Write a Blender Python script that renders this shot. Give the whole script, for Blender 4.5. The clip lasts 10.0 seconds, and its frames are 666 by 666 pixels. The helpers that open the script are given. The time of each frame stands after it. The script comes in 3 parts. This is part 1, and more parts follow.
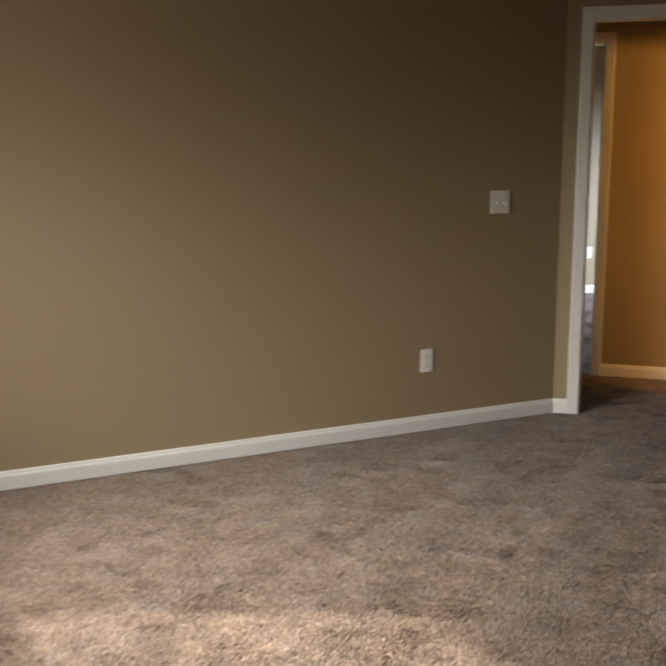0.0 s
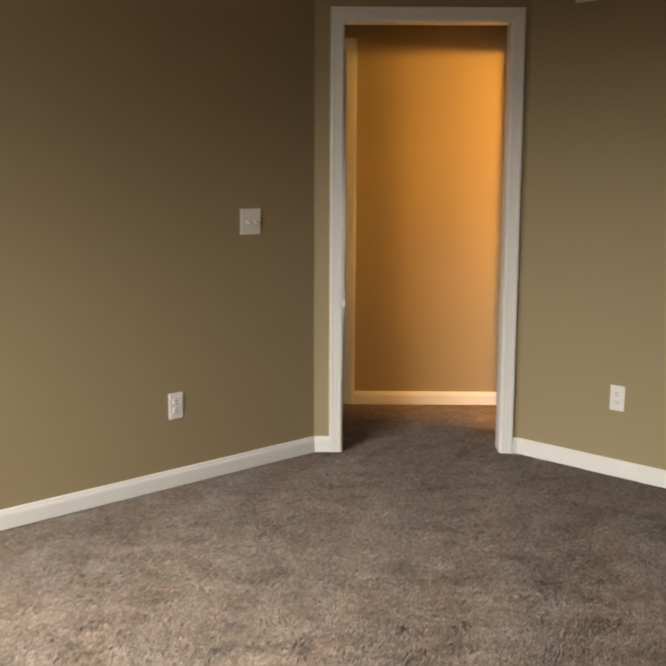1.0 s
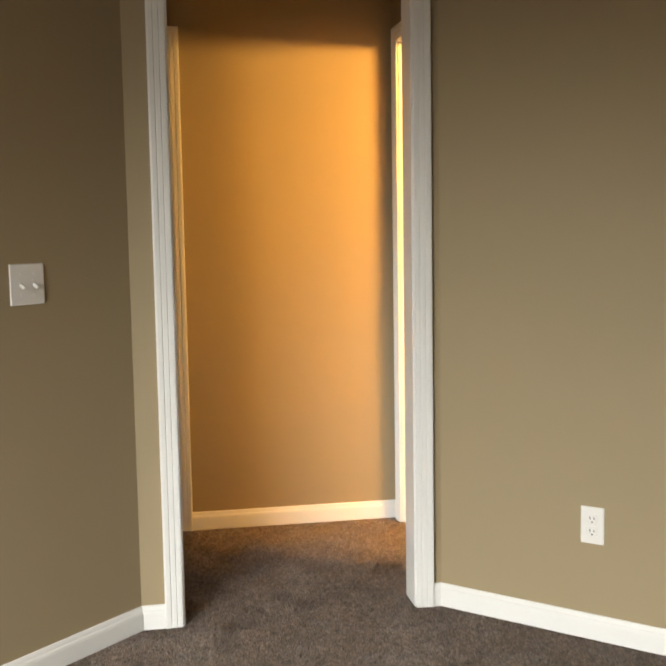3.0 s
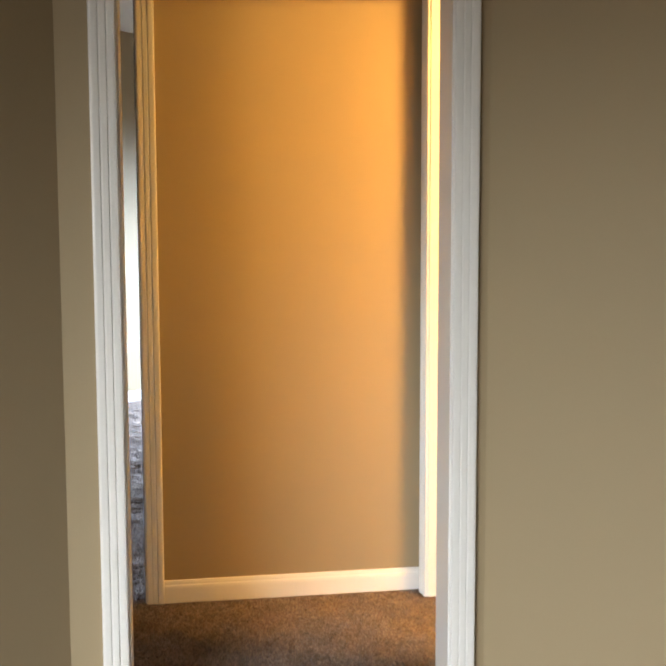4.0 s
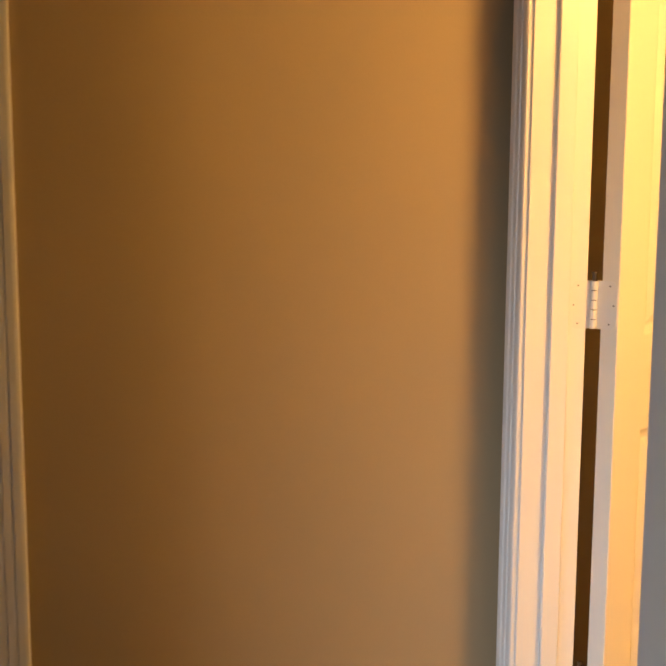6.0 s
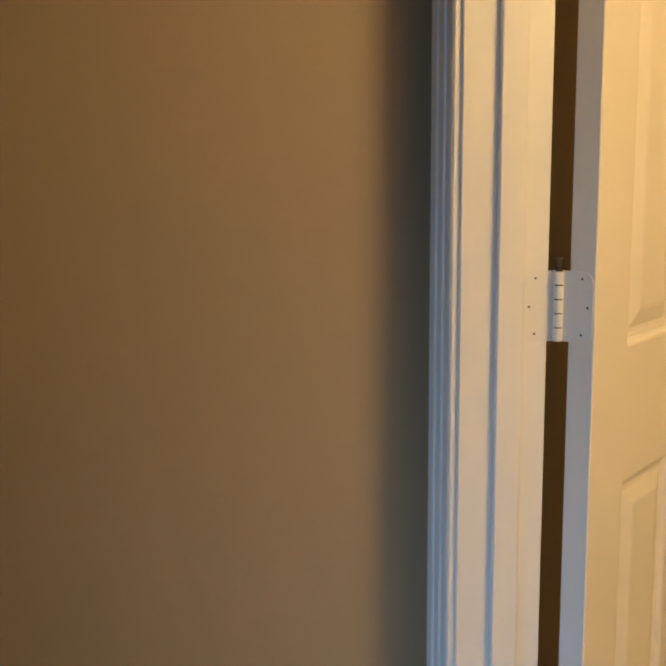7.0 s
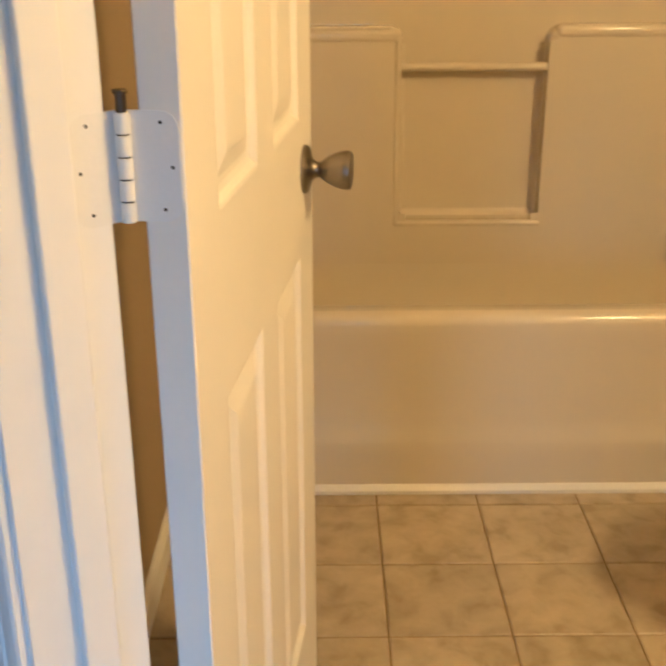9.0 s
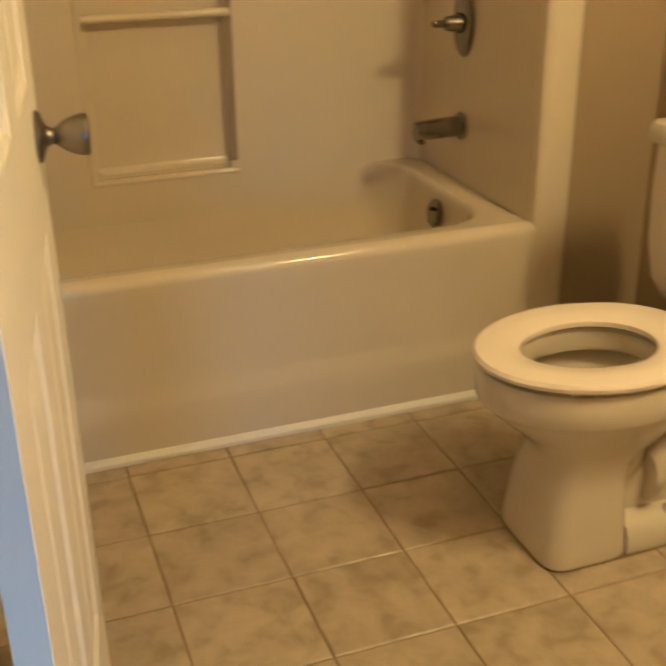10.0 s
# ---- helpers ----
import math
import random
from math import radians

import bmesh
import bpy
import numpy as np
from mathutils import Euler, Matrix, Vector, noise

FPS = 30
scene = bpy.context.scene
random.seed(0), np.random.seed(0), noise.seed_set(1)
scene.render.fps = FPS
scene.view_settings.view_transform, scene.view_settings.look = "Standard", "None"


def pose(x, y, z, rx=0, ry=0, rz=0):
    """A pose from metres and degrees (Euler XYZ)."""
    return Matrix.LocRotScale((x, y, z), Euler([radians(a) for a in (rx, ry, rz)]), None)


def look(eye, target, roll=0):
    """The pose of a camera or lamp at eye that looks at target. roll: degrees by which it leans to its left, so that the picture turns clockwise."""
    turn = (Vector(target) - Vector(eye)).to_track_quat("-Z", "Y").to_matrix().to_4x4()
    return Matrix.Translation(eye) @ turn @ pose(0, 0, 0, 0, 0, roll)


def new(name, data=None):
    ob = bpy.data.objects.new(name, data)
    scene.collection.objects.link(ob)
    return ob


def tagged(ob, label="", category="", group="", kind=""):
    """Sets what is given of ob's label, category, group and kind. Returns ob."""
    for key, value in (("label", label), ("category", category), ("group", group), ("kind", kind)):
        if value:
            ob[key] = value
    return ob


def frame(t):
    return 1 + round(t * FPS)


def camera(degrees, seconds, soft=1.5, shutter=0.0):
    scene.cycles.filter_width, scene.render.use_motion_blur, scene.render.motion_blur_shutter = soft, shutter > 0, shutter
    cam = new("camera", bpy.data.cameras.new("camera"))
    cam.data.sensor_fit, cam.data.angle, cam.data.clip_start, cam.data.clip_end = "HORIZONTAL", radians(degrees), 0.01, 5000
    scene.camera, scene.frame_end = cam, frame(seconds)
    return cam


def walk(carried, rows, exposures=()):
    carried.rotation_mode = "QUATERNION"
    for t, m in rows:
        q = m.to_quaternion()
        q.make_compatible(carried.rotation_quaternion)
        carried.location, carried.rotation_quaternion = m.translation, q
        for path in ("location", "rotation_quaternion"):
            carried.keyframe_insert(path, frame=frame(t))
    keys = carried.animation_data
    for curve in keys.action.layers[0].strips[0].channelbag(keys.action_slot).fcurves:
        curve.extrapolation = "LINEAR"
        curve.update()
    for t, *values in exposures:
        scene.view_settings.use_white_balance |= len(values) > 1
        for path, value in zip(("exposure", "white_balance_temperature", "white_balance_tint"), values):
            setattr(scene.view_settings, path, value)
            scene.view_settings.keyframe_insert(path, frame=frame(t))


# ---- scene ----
cam = camera(36.00, 10.0, soft=2.2, shutter=0.35)
# seconds, place, pitch, roll, yaw
PATH = [
    (0, -0.090, -5.539, 1.335, -9.46, -0.20, 16.82),
    (0.5, -0.243, -5.245, 1.336, -8.87, -0.93, 8.60),
    (1, -0.374, -4.908, 1.340, -8.68, -0.28, 0.62),
    (1.5, -0.424, -4.512, 1.326, -7.94, 0.06, -3.61),
    (2, -0.445, -4.110, 1.333, -6.30, -0.08, -5.96),
    (2.5, -0.474, -3.687, 1.337, -5.90, 0.91, -9.55),
    (2.7, -0.475, -3.523, 1.315, -5.90, 0.88, -10.25),
    (3.8, -0.298, -2.563, 1.257, -5.44, 0.72, -9.16),
    (4, -0.273, -2.385, 1.259, -5.52, 0.16, -9.10),
    (4.5, -0.196, -1.958, 1.274, -5.52, -0.39, -8.20),
    (5, -0.154, -1.537, 1.302, -6.18, 0.07, -8.52),
    (5.5, -0.101, -1.150, 1.246, -6.18, -0.14, -8.96),
    (5.7, -0.111, -1.011, 1.282, -6.83, -0.36, -9.44),
    (6.8, 0.111, -0.260, 1.246, -8.45, 0.67, -13.15),
    (7, 0.129, -0.181, 1.254, -9.16, 0.37, -14.84),
    (7.5, 0.167, -0.020, 1.278, -11.69, 0.51, -19.60),
    (8, 0.172, 0.113, 1.269, -12.98, 0.63, -27.65),
    (8.5, 0.211, 0.241, 1.248, -17.27, 0.74, -38.19),
    (9, 0.272, 0.299, 1.260, -21.82, 0.18, -45.45),
    (9.5, 0.295, 0.363, 1.260, -23.89, 0.76, -52.97),
    (10, 0.228, 0.415, 1.259, -24.68, 0.65, -65.03),
]
EXPOSURES = [(0.0, 0.08, 7500, 14), (1.0, 0.74, 7600, 12), (2.0, 1.14, 7300, 10), (2.6, 1.22, 7200, 9), (4.5, 1.12, 6600, 10), (5.0, 0.88, 6700, 13), (5.5, 0.64, 6800, 19), (7.0, -0.58, 4600, 3), (7.7, -0.48, 4200, 4), (8.5, 0.02, 4250, 5), (9.0, 0.02, 4350, 4), (9.5, -0.06, 4400, 2), (10.0, -0.22, 4200, 0)]
walk(cam, [(t, pose(x, y, z, 90 + p, r, w)) for t, x, y, z, p, r, w in PATH], EXPOSURES)

# ---- world and light ----
C = math.sqrt(0.5)


def uv(u, v):
    """Plan coordinates of the bedrooms and the bathroom, turned by 45 degrees to the hall."""
    return (C * (u + v), C * (u - v))


world = bpy.data.worlds.new("sky")
scene.world = world
world.use_nodes = True
nt = world.node_tree
sky = nt.nodes.new("ShaderNodeTexSky")
sky.sky_type, sky.sun_disc = "NISHITA", False
SUN_DIR = Vector((*uv(1.0, 0.50), -0.87)).normalized()
sky.sun_elevation = math.asin(-SUN_DIR.z)
sky.sun_rotation = math.atan2(-SUN_DIR.x, -SUN_DIR.y)
nt.links.new(sky.outputs["Color"], nt.nodes["Background"].inputs["Color"])
nt.nodes["Background"].inputs["Strength"].default_value = 0.12

sun_data = bpy.data.lights.new("sun", "SUN")
sun_data.energy, sun_data.angle, sun_data.color = 5.0, radians(1.5), (1.0, 0.95, 0.87)
sun = new("sun", sun_data)
sun.matrix_world = look((0, 0, 6), Vector((0, 0, 6)) + SUN_DIR)


def area_light(name, centre, target, w, h, power, color, spread=110):
    data = bpy.data.lights.new(name, "AREA")
    data.shape, data.size, data.size_y, data.energy, data.color, data.spread = "RECTANGLE", w, h, power, color, radians(spread)
    ob = new(name, data)
    ob.matrix_world = look(centre, target)
    return ob


area_light("bedroom_window_light", (*uv(-4.56, 1.12), 1.54), (*uv(-2.75, 1.02), 0.22), 1.8, 1.04, 41, (0.93, 0.97, 1.0), 82)
area_light("bedroom_window_side_light", (*uv(-4.57, 1.12), 1.54), (*uv(-3.0, -0.36), 1.30), 1.8, 1.04, 4.5, (0.93, 0.97, 1.0), 90)
# added fill lamp, out of view: cool light through the hall onto the tub apron
area_light("hall_fill_light", (-1.86, -0.42, 0.9), (2.07, 1.506, 0.25), 0.55, 1.0, 0.45, (0.66, 0.82, 1.0), 24)
area_light("second_bedroom_window_light", (*uv(4.86, -2.9), 1.4), (*uv(2.2, -3.1), -0.9), 1.6, 1.4, 165, (0.52, 0.69, 1.0), 125)
for bulb_u in (0.74, 0.90, 1.06):
    bulb = bpy.data.lights.new("vanity_light", "POINT")
    bulb.energy, bulb.shadow_soft_size, bulb.color = 40, 0.07, (1.0, 0.545, 0.145)
    new("vanity_light", bulb).location = (*uv(bulb_u, 1.27), 2.04)


# ---- materials ----
def material(name, color, rough=0.5, metal=0.0, grain=200.0, bump=0.1, depth=0.001, vary=0.06, blotch=2.0, blotch_vary=0.06, coat=0.0, ior=1.45):
    m = bpy.data.materials.new(name)
    m.use_nodes = True
    n, l = m.node_tree.nodes, m.node_tree.links
    b = n["Principled BSDF"]
    b.inputs["Metallic"].default_value = metal
    b.inputs["Coat Weight"].default_value = coat
    b.inputs["IOR"].default_value = ior
    geo = n.new("ShaderNodeNewGeometry")
    fine = n.new("ShaderNodeTexNoise")
    fine.inputs["Scale"].default_value, fine.inputs["Detail"].default_value = grain, 3
    large = n.new("ShaderNodeTexNoise")
    large.inputs["Scale"].default_value, large.inputs["Detail"].default_value = blotch, 5
    for tex in (fine, large):
        l.new(geo.outputs["Position"], tex.inputs["Vector"])
    add = n.new("ShaderNodeMath")
    add.operation = "MULTIPLY_ADD"
    l.new(fine.outputs["Fac"], add.inputs[0])
    add.inputs[1].default_value = vary * 2
    add.inputs[2].default_value = 1.0 - vary - blotch_vary
    add2 = n.new("ShaderNodeMath")
    add2.operation = "MULTIPLY_ADD"
    l.new(large.outputs["Fac"], add2.inputs[0])
    add2.inputs[1].default_value = blotch_vary * 2
    l.new(add.outputs[0], add2.inputs[2])
    mul = n.new("ShaderNodeVectorMath")
    mul.operation = "SCALE"
    mul.inputs[0].default_value = color
    l.new(add2.outputs[0], mul.inputs["Scale"])
    l.new(mul.outputs[0], b.inputs["Base Color"])
    rr = n.new("ShaderNodeMapRange")
    rr.inputs["To Min"].default_value, rr.inputs["To Max"].default_value = rough * 0.88, min(1.0, rough * 1.12)
    l.new(large.outputs["Fac"], rr.inputs["Value"])
    l.new(rr.outputs[0], b.inputs["Roughness"])
    if bump:
        bp = n.new("ShaderNodeBump")
        bp.inputs["Strength"].default_value, bp.inputs["Distance"].default_value = bump, depth
        l.new(fine.outputs["Fac"], bp.inputs["Height"])
        l.new(bp.outputs[0], b.inputs["Normal"])
    return m


PAINT = material("taupe_wall_paint", (0.332, 0.257, 0.153), 0.72, grain=260, bump=0.25, depth=0.0008, vary=0.03, blotch=1.3, blotch_vary=0.04)
CEIL = material("ceiling_paint", (0.60, 0.58, 0.53), 0.9, grain=120, bump=0.5, depth=0.002)
TRIM = material("white_trim_paint", (0.78, 0.77, 0.74), 0.34, grain=90, bump=0.08, depth=0.0006, vary=0.015, blotch=4, blotch_vary=0.03)
DOORM = material("door_paint", (0.76, 0.73, 0.66), 0.36, grain=160, bump=0.10, depth=0.0006, vary=0.02, blotch=3, blotch_vary=0.03)
PLATE = material("switch_plastic", (0.78, 0.76, 0.72), 0.3, bump=0, vary=0.01, blotch_vary=0.02)
SLOT = material("dark_slot", (0.02, 0.018, 0.016), 0.6, bump=0)
FIBER = material("tub_gelcoat", (0.64, 0.575, 0.44), 0.16, grain=30, bump=0.02, depth=0.001, vary=0.01, blotch=2, blotch_vary=0.03, coat=0.3)
CHINA = material("glazed_china", (0.66, 0.61, 0.50), 0.12, bump=0, vary=0.01, blotch_vary=0.02, coat=0.4)
SEAT = material("seat_plastic", (0.84, 0.76, 0.67), 0.26, bump=0, vary=0.01, blotch_vary=0.02)
CHROME = material("chrome", (0.24, 0.23, 0.215), 0.10, 1.0, bump=0, vary=0.02, blotch_vary=0.05)
NICKEL = material("satin_nickel", (0.27, 0.24, 0.20), 0.36, 1.0, grain=300, bump=0.04, depth=0.0003, vary=0.05)
STEEL = material("painted_hinge", (0.76, 0.75, 0.72), 0.33, 0.0, grain=250, bump=0.06, depth=0.0003, vary=0.03)
PIN = material("dark_steel_pin", (0.10, 0.075, 0.05), 0.42, 1.0, bump=0)
GROUT = material("grout", (0.25, 0.18, 0.105), 0.9, grain=400, bump=0.3)
CAULK = material("white_caulk", (0.76, 0.73, 0.66), 0.5, bump=0.05)
WATER_DARK = material("bowl_water", (0.05, 0.042, 0.03), 0.12, bump=0)


def carpet_material():
    m = bpy.data.materials.new("taupe_shag_carpet")
    m.use_nodes = True
    n, l = m.node_tree.nodes, m.node_tree.links
    b = n["Principled BSDF"]
    b.inputs["Roughness"].default_value = 0.95
    b.inputs["Specular IOR Level"].default_value = 0.1
    b.inputs["Sheen Weight"].default_value = 0.25
    geo = n.new("ShaderNodeNewGeometry")
    f1 = n.new("ShaderNodeTexNoise")
    f1.inputs["Scale"].default_value, f1.inputs["Detail"].default_value, f1.inputs["Roughness"].default_value = 120, 3, 0.8
    f2 = n.new("ShaderNodeTexNoise")
    f2.inputs["Scale"].default_value, f2.inputs["Detail"].default_value = 44, 4
    f3 = n.new("ShaderNodeTexNoise")
    f3.inputs["Scale"].default_value, f3.inputs["Detail"].default_value = 9, 5
    for t in (f1, f2, f3):
        l.new(geo.outputs["Position"], t.inputs["Vector"])
    r = n.new("ShaderNodeValToRGB")
    r.color_ramp.elements[0].position, r.color_ramp.elements[0].color = 0.38, (0.094, 0.066, 0.048, 1)
    r.color_ramp.elements[1].position, r.color_ramp.elements[1].color = 0.615, (0.375, 0.279, 0.213, 1)
    e = r.color_ramp.elements.new(0.5)
    e.color = (0.205, 0.148, 0.109, 1)
    mix = n.new("ShaderNodeMath")
    mix.operation = "MULTIPLY_ADD"
    l.new(f2.outputs["Fac"], mix.inputs[0])
    mix.inputs[1].default_value = 0.32
    sc = n.new("ShaderNodeMath")
    sc.operation = "MULTIPLY"
    l.new(f1.outputs["Fac"], sc.inputs[0])
    sc.inputs[1].default_value = 0.68
    l.new(sc.outputs[0], mix.inputs[2])
    l.new(mix.outputs[0], r.inputs["Fac"])
    mr = n.new("ShaderNodeMapRange")
    mr.inputs["To Min"].default_value, mr.inputs["To Max"].default_value = 0.84, 1.16
    l.new(f3.outputs["Fac"], mr.inputs["Value"])
    mul = n.new("ShaderNodeVectorMath")
    mul.operation = "SCALE"
    l.new(r.outputs["Color"], mul.inputs[0])
    l.new(mr.outputs[0], mul.inputs["Scale"])
    l.new(mul.outputs[0], b.inputs["Base Color"])
    bp = n.new("ShaderNodeBump")
    bp.inputs["Strength"].default_value, bp.inputs["Distance"].default_value = 0.4, 0.004
    l.new(mix.outputs[0], bp.inputs["Height"])
    l.new(bp.outputs[0], b.inputs["Normal"])
    return m


CARPET = carpet_material()


def tile_material():
    m = material("stone_look_tile", (0.43, 0.365, 0.255), 0.33, grain=60, bump=0.15, depth=0.0006, vary=0.06, blotch=7, blotch_vary=0.18)
    n, l = m.node_tree.nodes, m.node_tree.links
    geo = n.new("ShaderNodeNewGeometry")
    info = n.new("ShaderNodeObjectInfo")
    off = n.new("ShaderNodeVectorMath")
    off.operation = "MULTIPLY_ADD"
    off.inputs[0].default_value = (37.0, 19.0, 7.0)
    l.new(info.outputs["Random"], off.inputs[1])
    l.new(geo.outputs["Position"], off.inputs[2])
    vein = n.new("ShaderNodeTexNoise")
    vein.inputs["Scale"].default_value, vein.inputs["Detail"].default_value, vein.inputs["Distortion"].default_value = 17, 8, 0.4
    l.new(off.outputs[0], vein.inputs["Vector"])
    ramp = n.new("ShaderNodeValToRGB")
    ramp.color_ramp.elements[0].position, ramp.color_ramp.elements[0].color = 0.33, (0.79, 0.775, 0.73, 1)
    ramp.color_ramp.elements[1].position, ramp.color_ramp.elements[1].color = 0.66, (1.14, 1.14, 1.12, 1)
    e = ramp.color_ramp.elements.new(0.47)
    e.color = (0.98, 0.97, 0.95, 1)
    l.new(vein.outputs["Fac"], ramp.inputs["Fac"])
    mr = n.new("ShaderNodeMapRange")
    mr.inputs["To Min"].default_value, mr.inputs["To Max"].default_value = 0.94, 1.06
    l.new(info.outputs["Random"], mr.inputs["Value"])
    b = n["Principled BSDF"]
    src = b.inputs["Base Color"].links[0].from_socket
    mul = n.new("ShaderNodeVectorMath")
    mul.operation = "MULTIPLY"
    l.new(src, mul.inputs[0])
    l.new(ramp.outputs["Color"], mul.inputs[1])
    tone = n.new("ShaderNodeVectorMath")
    tone.operation = "SCALE"
    l.new(mul.outputs[0], tone.inputs[0])
    l.new(mr.outputs[0], tone.inputs["Scale"])
    l.new(tone.outputs[0], b.inputs["Base Color"])
    return m


TILE = tile_material()


# ---- building helpers ----
def part(name, bm, mat, parent=None, label="", smooth=False):
    bmesh.ops.recalc_face_normals(bm, faces=bm.faces)
    me = bpy.data.meshes.new(name)
    bm.to_mesh(me)
    bm.free()
    me.materials.append(mat)
    if smooth:
        for p in me.polygons:
            p.use_smooth = True
        me.set_sharp_from_angle(angle=radians(38))
    ob = new(name, me)
    if parent is not None:
        ob.parent = parent
    if label:
        tagged(ob, label)
    return ob


def thing(name, m, label, category, group="", kind=""):
    ob = new(name)
    ob.matrix_world = m
    ob.empty_display_size = 0.1
    return tagged(ob, label, category, group, kind)


def prism(bm, pts, z0, z1):
    lo = [bm.verts.new((x, y, z0)) for x, y in pts]
    hi = [bm.verts.new((x, y, z1)) for x, y in pts]
    bm.faces.new(lo[::-1])
    bm.faces.new(hi)
    for i in range(len(pts)):
        j = (i + 1) % len(pts)
        bm.faces.new((lo[i], lo[j], hi[j], hi[i]))


def block(bm, x0, x1, y0, y1, z0, z1, bevel=0.0, seg=2):
    m = Matrix.LocRotScale(((x0 + x1) / 2, (y0 + y1) / 2, (z0 + z1) / 2), None, (x1 - x0, y1 - y0, z1 - z0))
    r = bmesh.ops.create_cube(bm, size=1.0, matrix=m)
    if bevel:
        es = {e for v in r["verts"] for e in v.link_edges}
        bmesh.ops.bevel(bm, geom=list(es), offset=bevel, segments=seg, profile=0.5, affect="EDGES")


def extrude(bm, profile, a, b, place):
    """Sweeps a closed profile from a to b; place(point, end) gives the 3D place, end being 0 or 1."""
    lo = [bm.verts.new(place(p, 0, a)) for p in profile]
    hi = [bm.verts.new(place(p, 1, b)) for p in profile]
    bm.faces.new(lo[::-1])
    bm.faces.new(hi)
    for i in range(len(profile)):
        j = (i + 1) % len(profile)
        bm.faces.new((lo[i], lo[j], hi[j], hi[i]))


def loft(bm, rings, close_ends=True):
    vs = [[bm.verts.new(p) for p in r] for r in rings]
    n = len(rings[0])
    for a, b in zip(vs, vs[1:]):
        for i in range(n):
            j = (i + 1) % n
            bm.faces.new((a[i], a[j], b[j], b[i]))
    if close_ends:
        bm.faces.new(vs[0][::-1])
        bm.faces.new(vs[-1])
    return vs


def lathe(bm, profile, m=None, seg=28):
    rings = [[(r * math.cos(2 * math.pi * k / seg), r * math.sin(2 * math.pi * k / seg), z) for k in range(seg)] for r, z in profile]
    before = set(bm.verts)
    loft(bm, rings)
    if m is not None:
        bmesh.ops.transform(bm, matrix=m, verts=[v for v in bm.verts if v not in before])


CEILING = 2.74


def wall(name, p0, p1, q0, q1, label, openings=(), mat=None):
    """A wall between the face line p0-p1 and the back line q0-q1; openings as (from, to, bottom, top) along the face."""
    p0, p1, q0, q1 = (Vector(p) for p in (p0, p1, q0, q1))
    d = (p1 - p0).normalized()
    nrm = Vector((-d.y, d.x))
    t = (q0 - p0).dot(nrm)
    bm = bmesh.new()
    left_p, left_q = p0, q0
    for s0, s1, z0, z1 in openings:
        a, b = p0 + d * s0, p0 + d * s1
        prism(bm, (left_p, a, a + nrm * t, left_q), 0, CEILING)
        if z0 > 0:
            prism(bm, (a, b, b + nrm * t, a + nrm * t), 0, z0)
        prism(bm, (a, b, b + nrm * t, a + nrm * t), z1, CEILING)
        left_p, left_q = b, b + nrm * t
    prism(bm, (left_p, p1, q1, left_q), 0, CEILING)
    return tagged(part(name, bm, mat or PAINT), label, "wall", kind="structure")


BB = [(0, 0), (0.013, 0), (0.013, 0.052), (0.0115, 0.060), (0.0085, 0.064), (0.0075, 0.070), (0.0045, 0.077), (0, 0.078)]


def baseboard(p0, p1, k0=0.0, k1=0.0, label="white painted baseboard along the wall"):
    """Along p0-p1 with the room on its left; k: how far the face runs on at each end, per metre of thickness."""
    p0, p1 = Vector(p0), Vector(p1)
    d = (p1 - p0).normalized()
    nrm = Vector((-d.y, d.x))
    bm = bmesh.new()

    def place(p, end, s):
        q = p0 + d * (s + (p[0] * k1 if end else -p[0] * k0)) + nrm * p[0]
        return (q.x, q.y, p[1])
    extrude(bm, BB, 0.0, (p1 - p0).length, place)
    return tagged(part("baseboard", bm, TRIM), label, "baseboard", kind="structure")


CASING = [(0, 0), (0, 0.009), (0.003, 0.0115), (0.010, 0.0125), (0.021, 0.0125), (0.0225, 0.0117), (0.0255, 0.0117), (0.027, 0.0145), (0.042, 0.0150), (0.0435, 0.0142),
          (0.0465, 0.0142), (0.049, 0.0170), (0.064, 0.0180), (0.070, 0.0170), (0.072, 0.0140), (0.072, 0)]

CASING = [(a * 0.833, b) for a, b in CASING]


def casing(parent, half, head):
    """Two legs and a head with mitred corners, in the parent's x (along the wall), -y (out of it), z."""
    for sgn in (-1, 1):
        bm = bmesh.new()
        extrude(bm, CASING, 0.0, head, lambda p, end, s, sgn=sgn: (sgn * (half + p[0]), -p[1], s + (p[0] if end else 0)))
        part("casing_leg", bm, TRIM, parent)
    bm = bmesh.new()
    extrude(bm, CASING, -half, half, lambda p, end, s: (s + (p[0] if end else -p[0]), -p[1], head + p[0]))
    part("casing_head", bm, TRIM, parent)


def jamb(parent, half, head, depth, stop_y=None):
    """Lining boards of an opening with their stops, y from 0 to depth behind the face."""
    for sgn in (-1, 1):
        bm = bmesh.new()
        x0, x1 = sorted((sgn * half, sgn * (half + 0.018)))
        block(bm, x0, x1, -0.001, depth + 0.001, 0, head, 0.0012, 1)
        part("side_jamb", bm, TRIM, parent)
        if stop_y is None:
            continue
        bm = bmesh.new()
        x0, x1 = sorted((sgn * (half - 0.010), sgn * half))
        block(bm, x0, x1, stop_y, stop_y + 0.035, 0, head - 0.010, 0.0022, 2)
        part("stop", bm, TRIM, parent)
    bm = bmesh.new()
    block(bm, -half - 0.018, half + 0.018, -0.001, depth + 0.001, head, head + 0.018)
    part("head_jamb", bm, TRIM, parent)
    if stop_y is None:
        return
    bm = bmesh.new()
    block(bm, -half, half, stop_y, stop_y + 0.035, head - 0.010, head, 0.0022, 2)
    part("head_stop", bm, TRIM, parent)


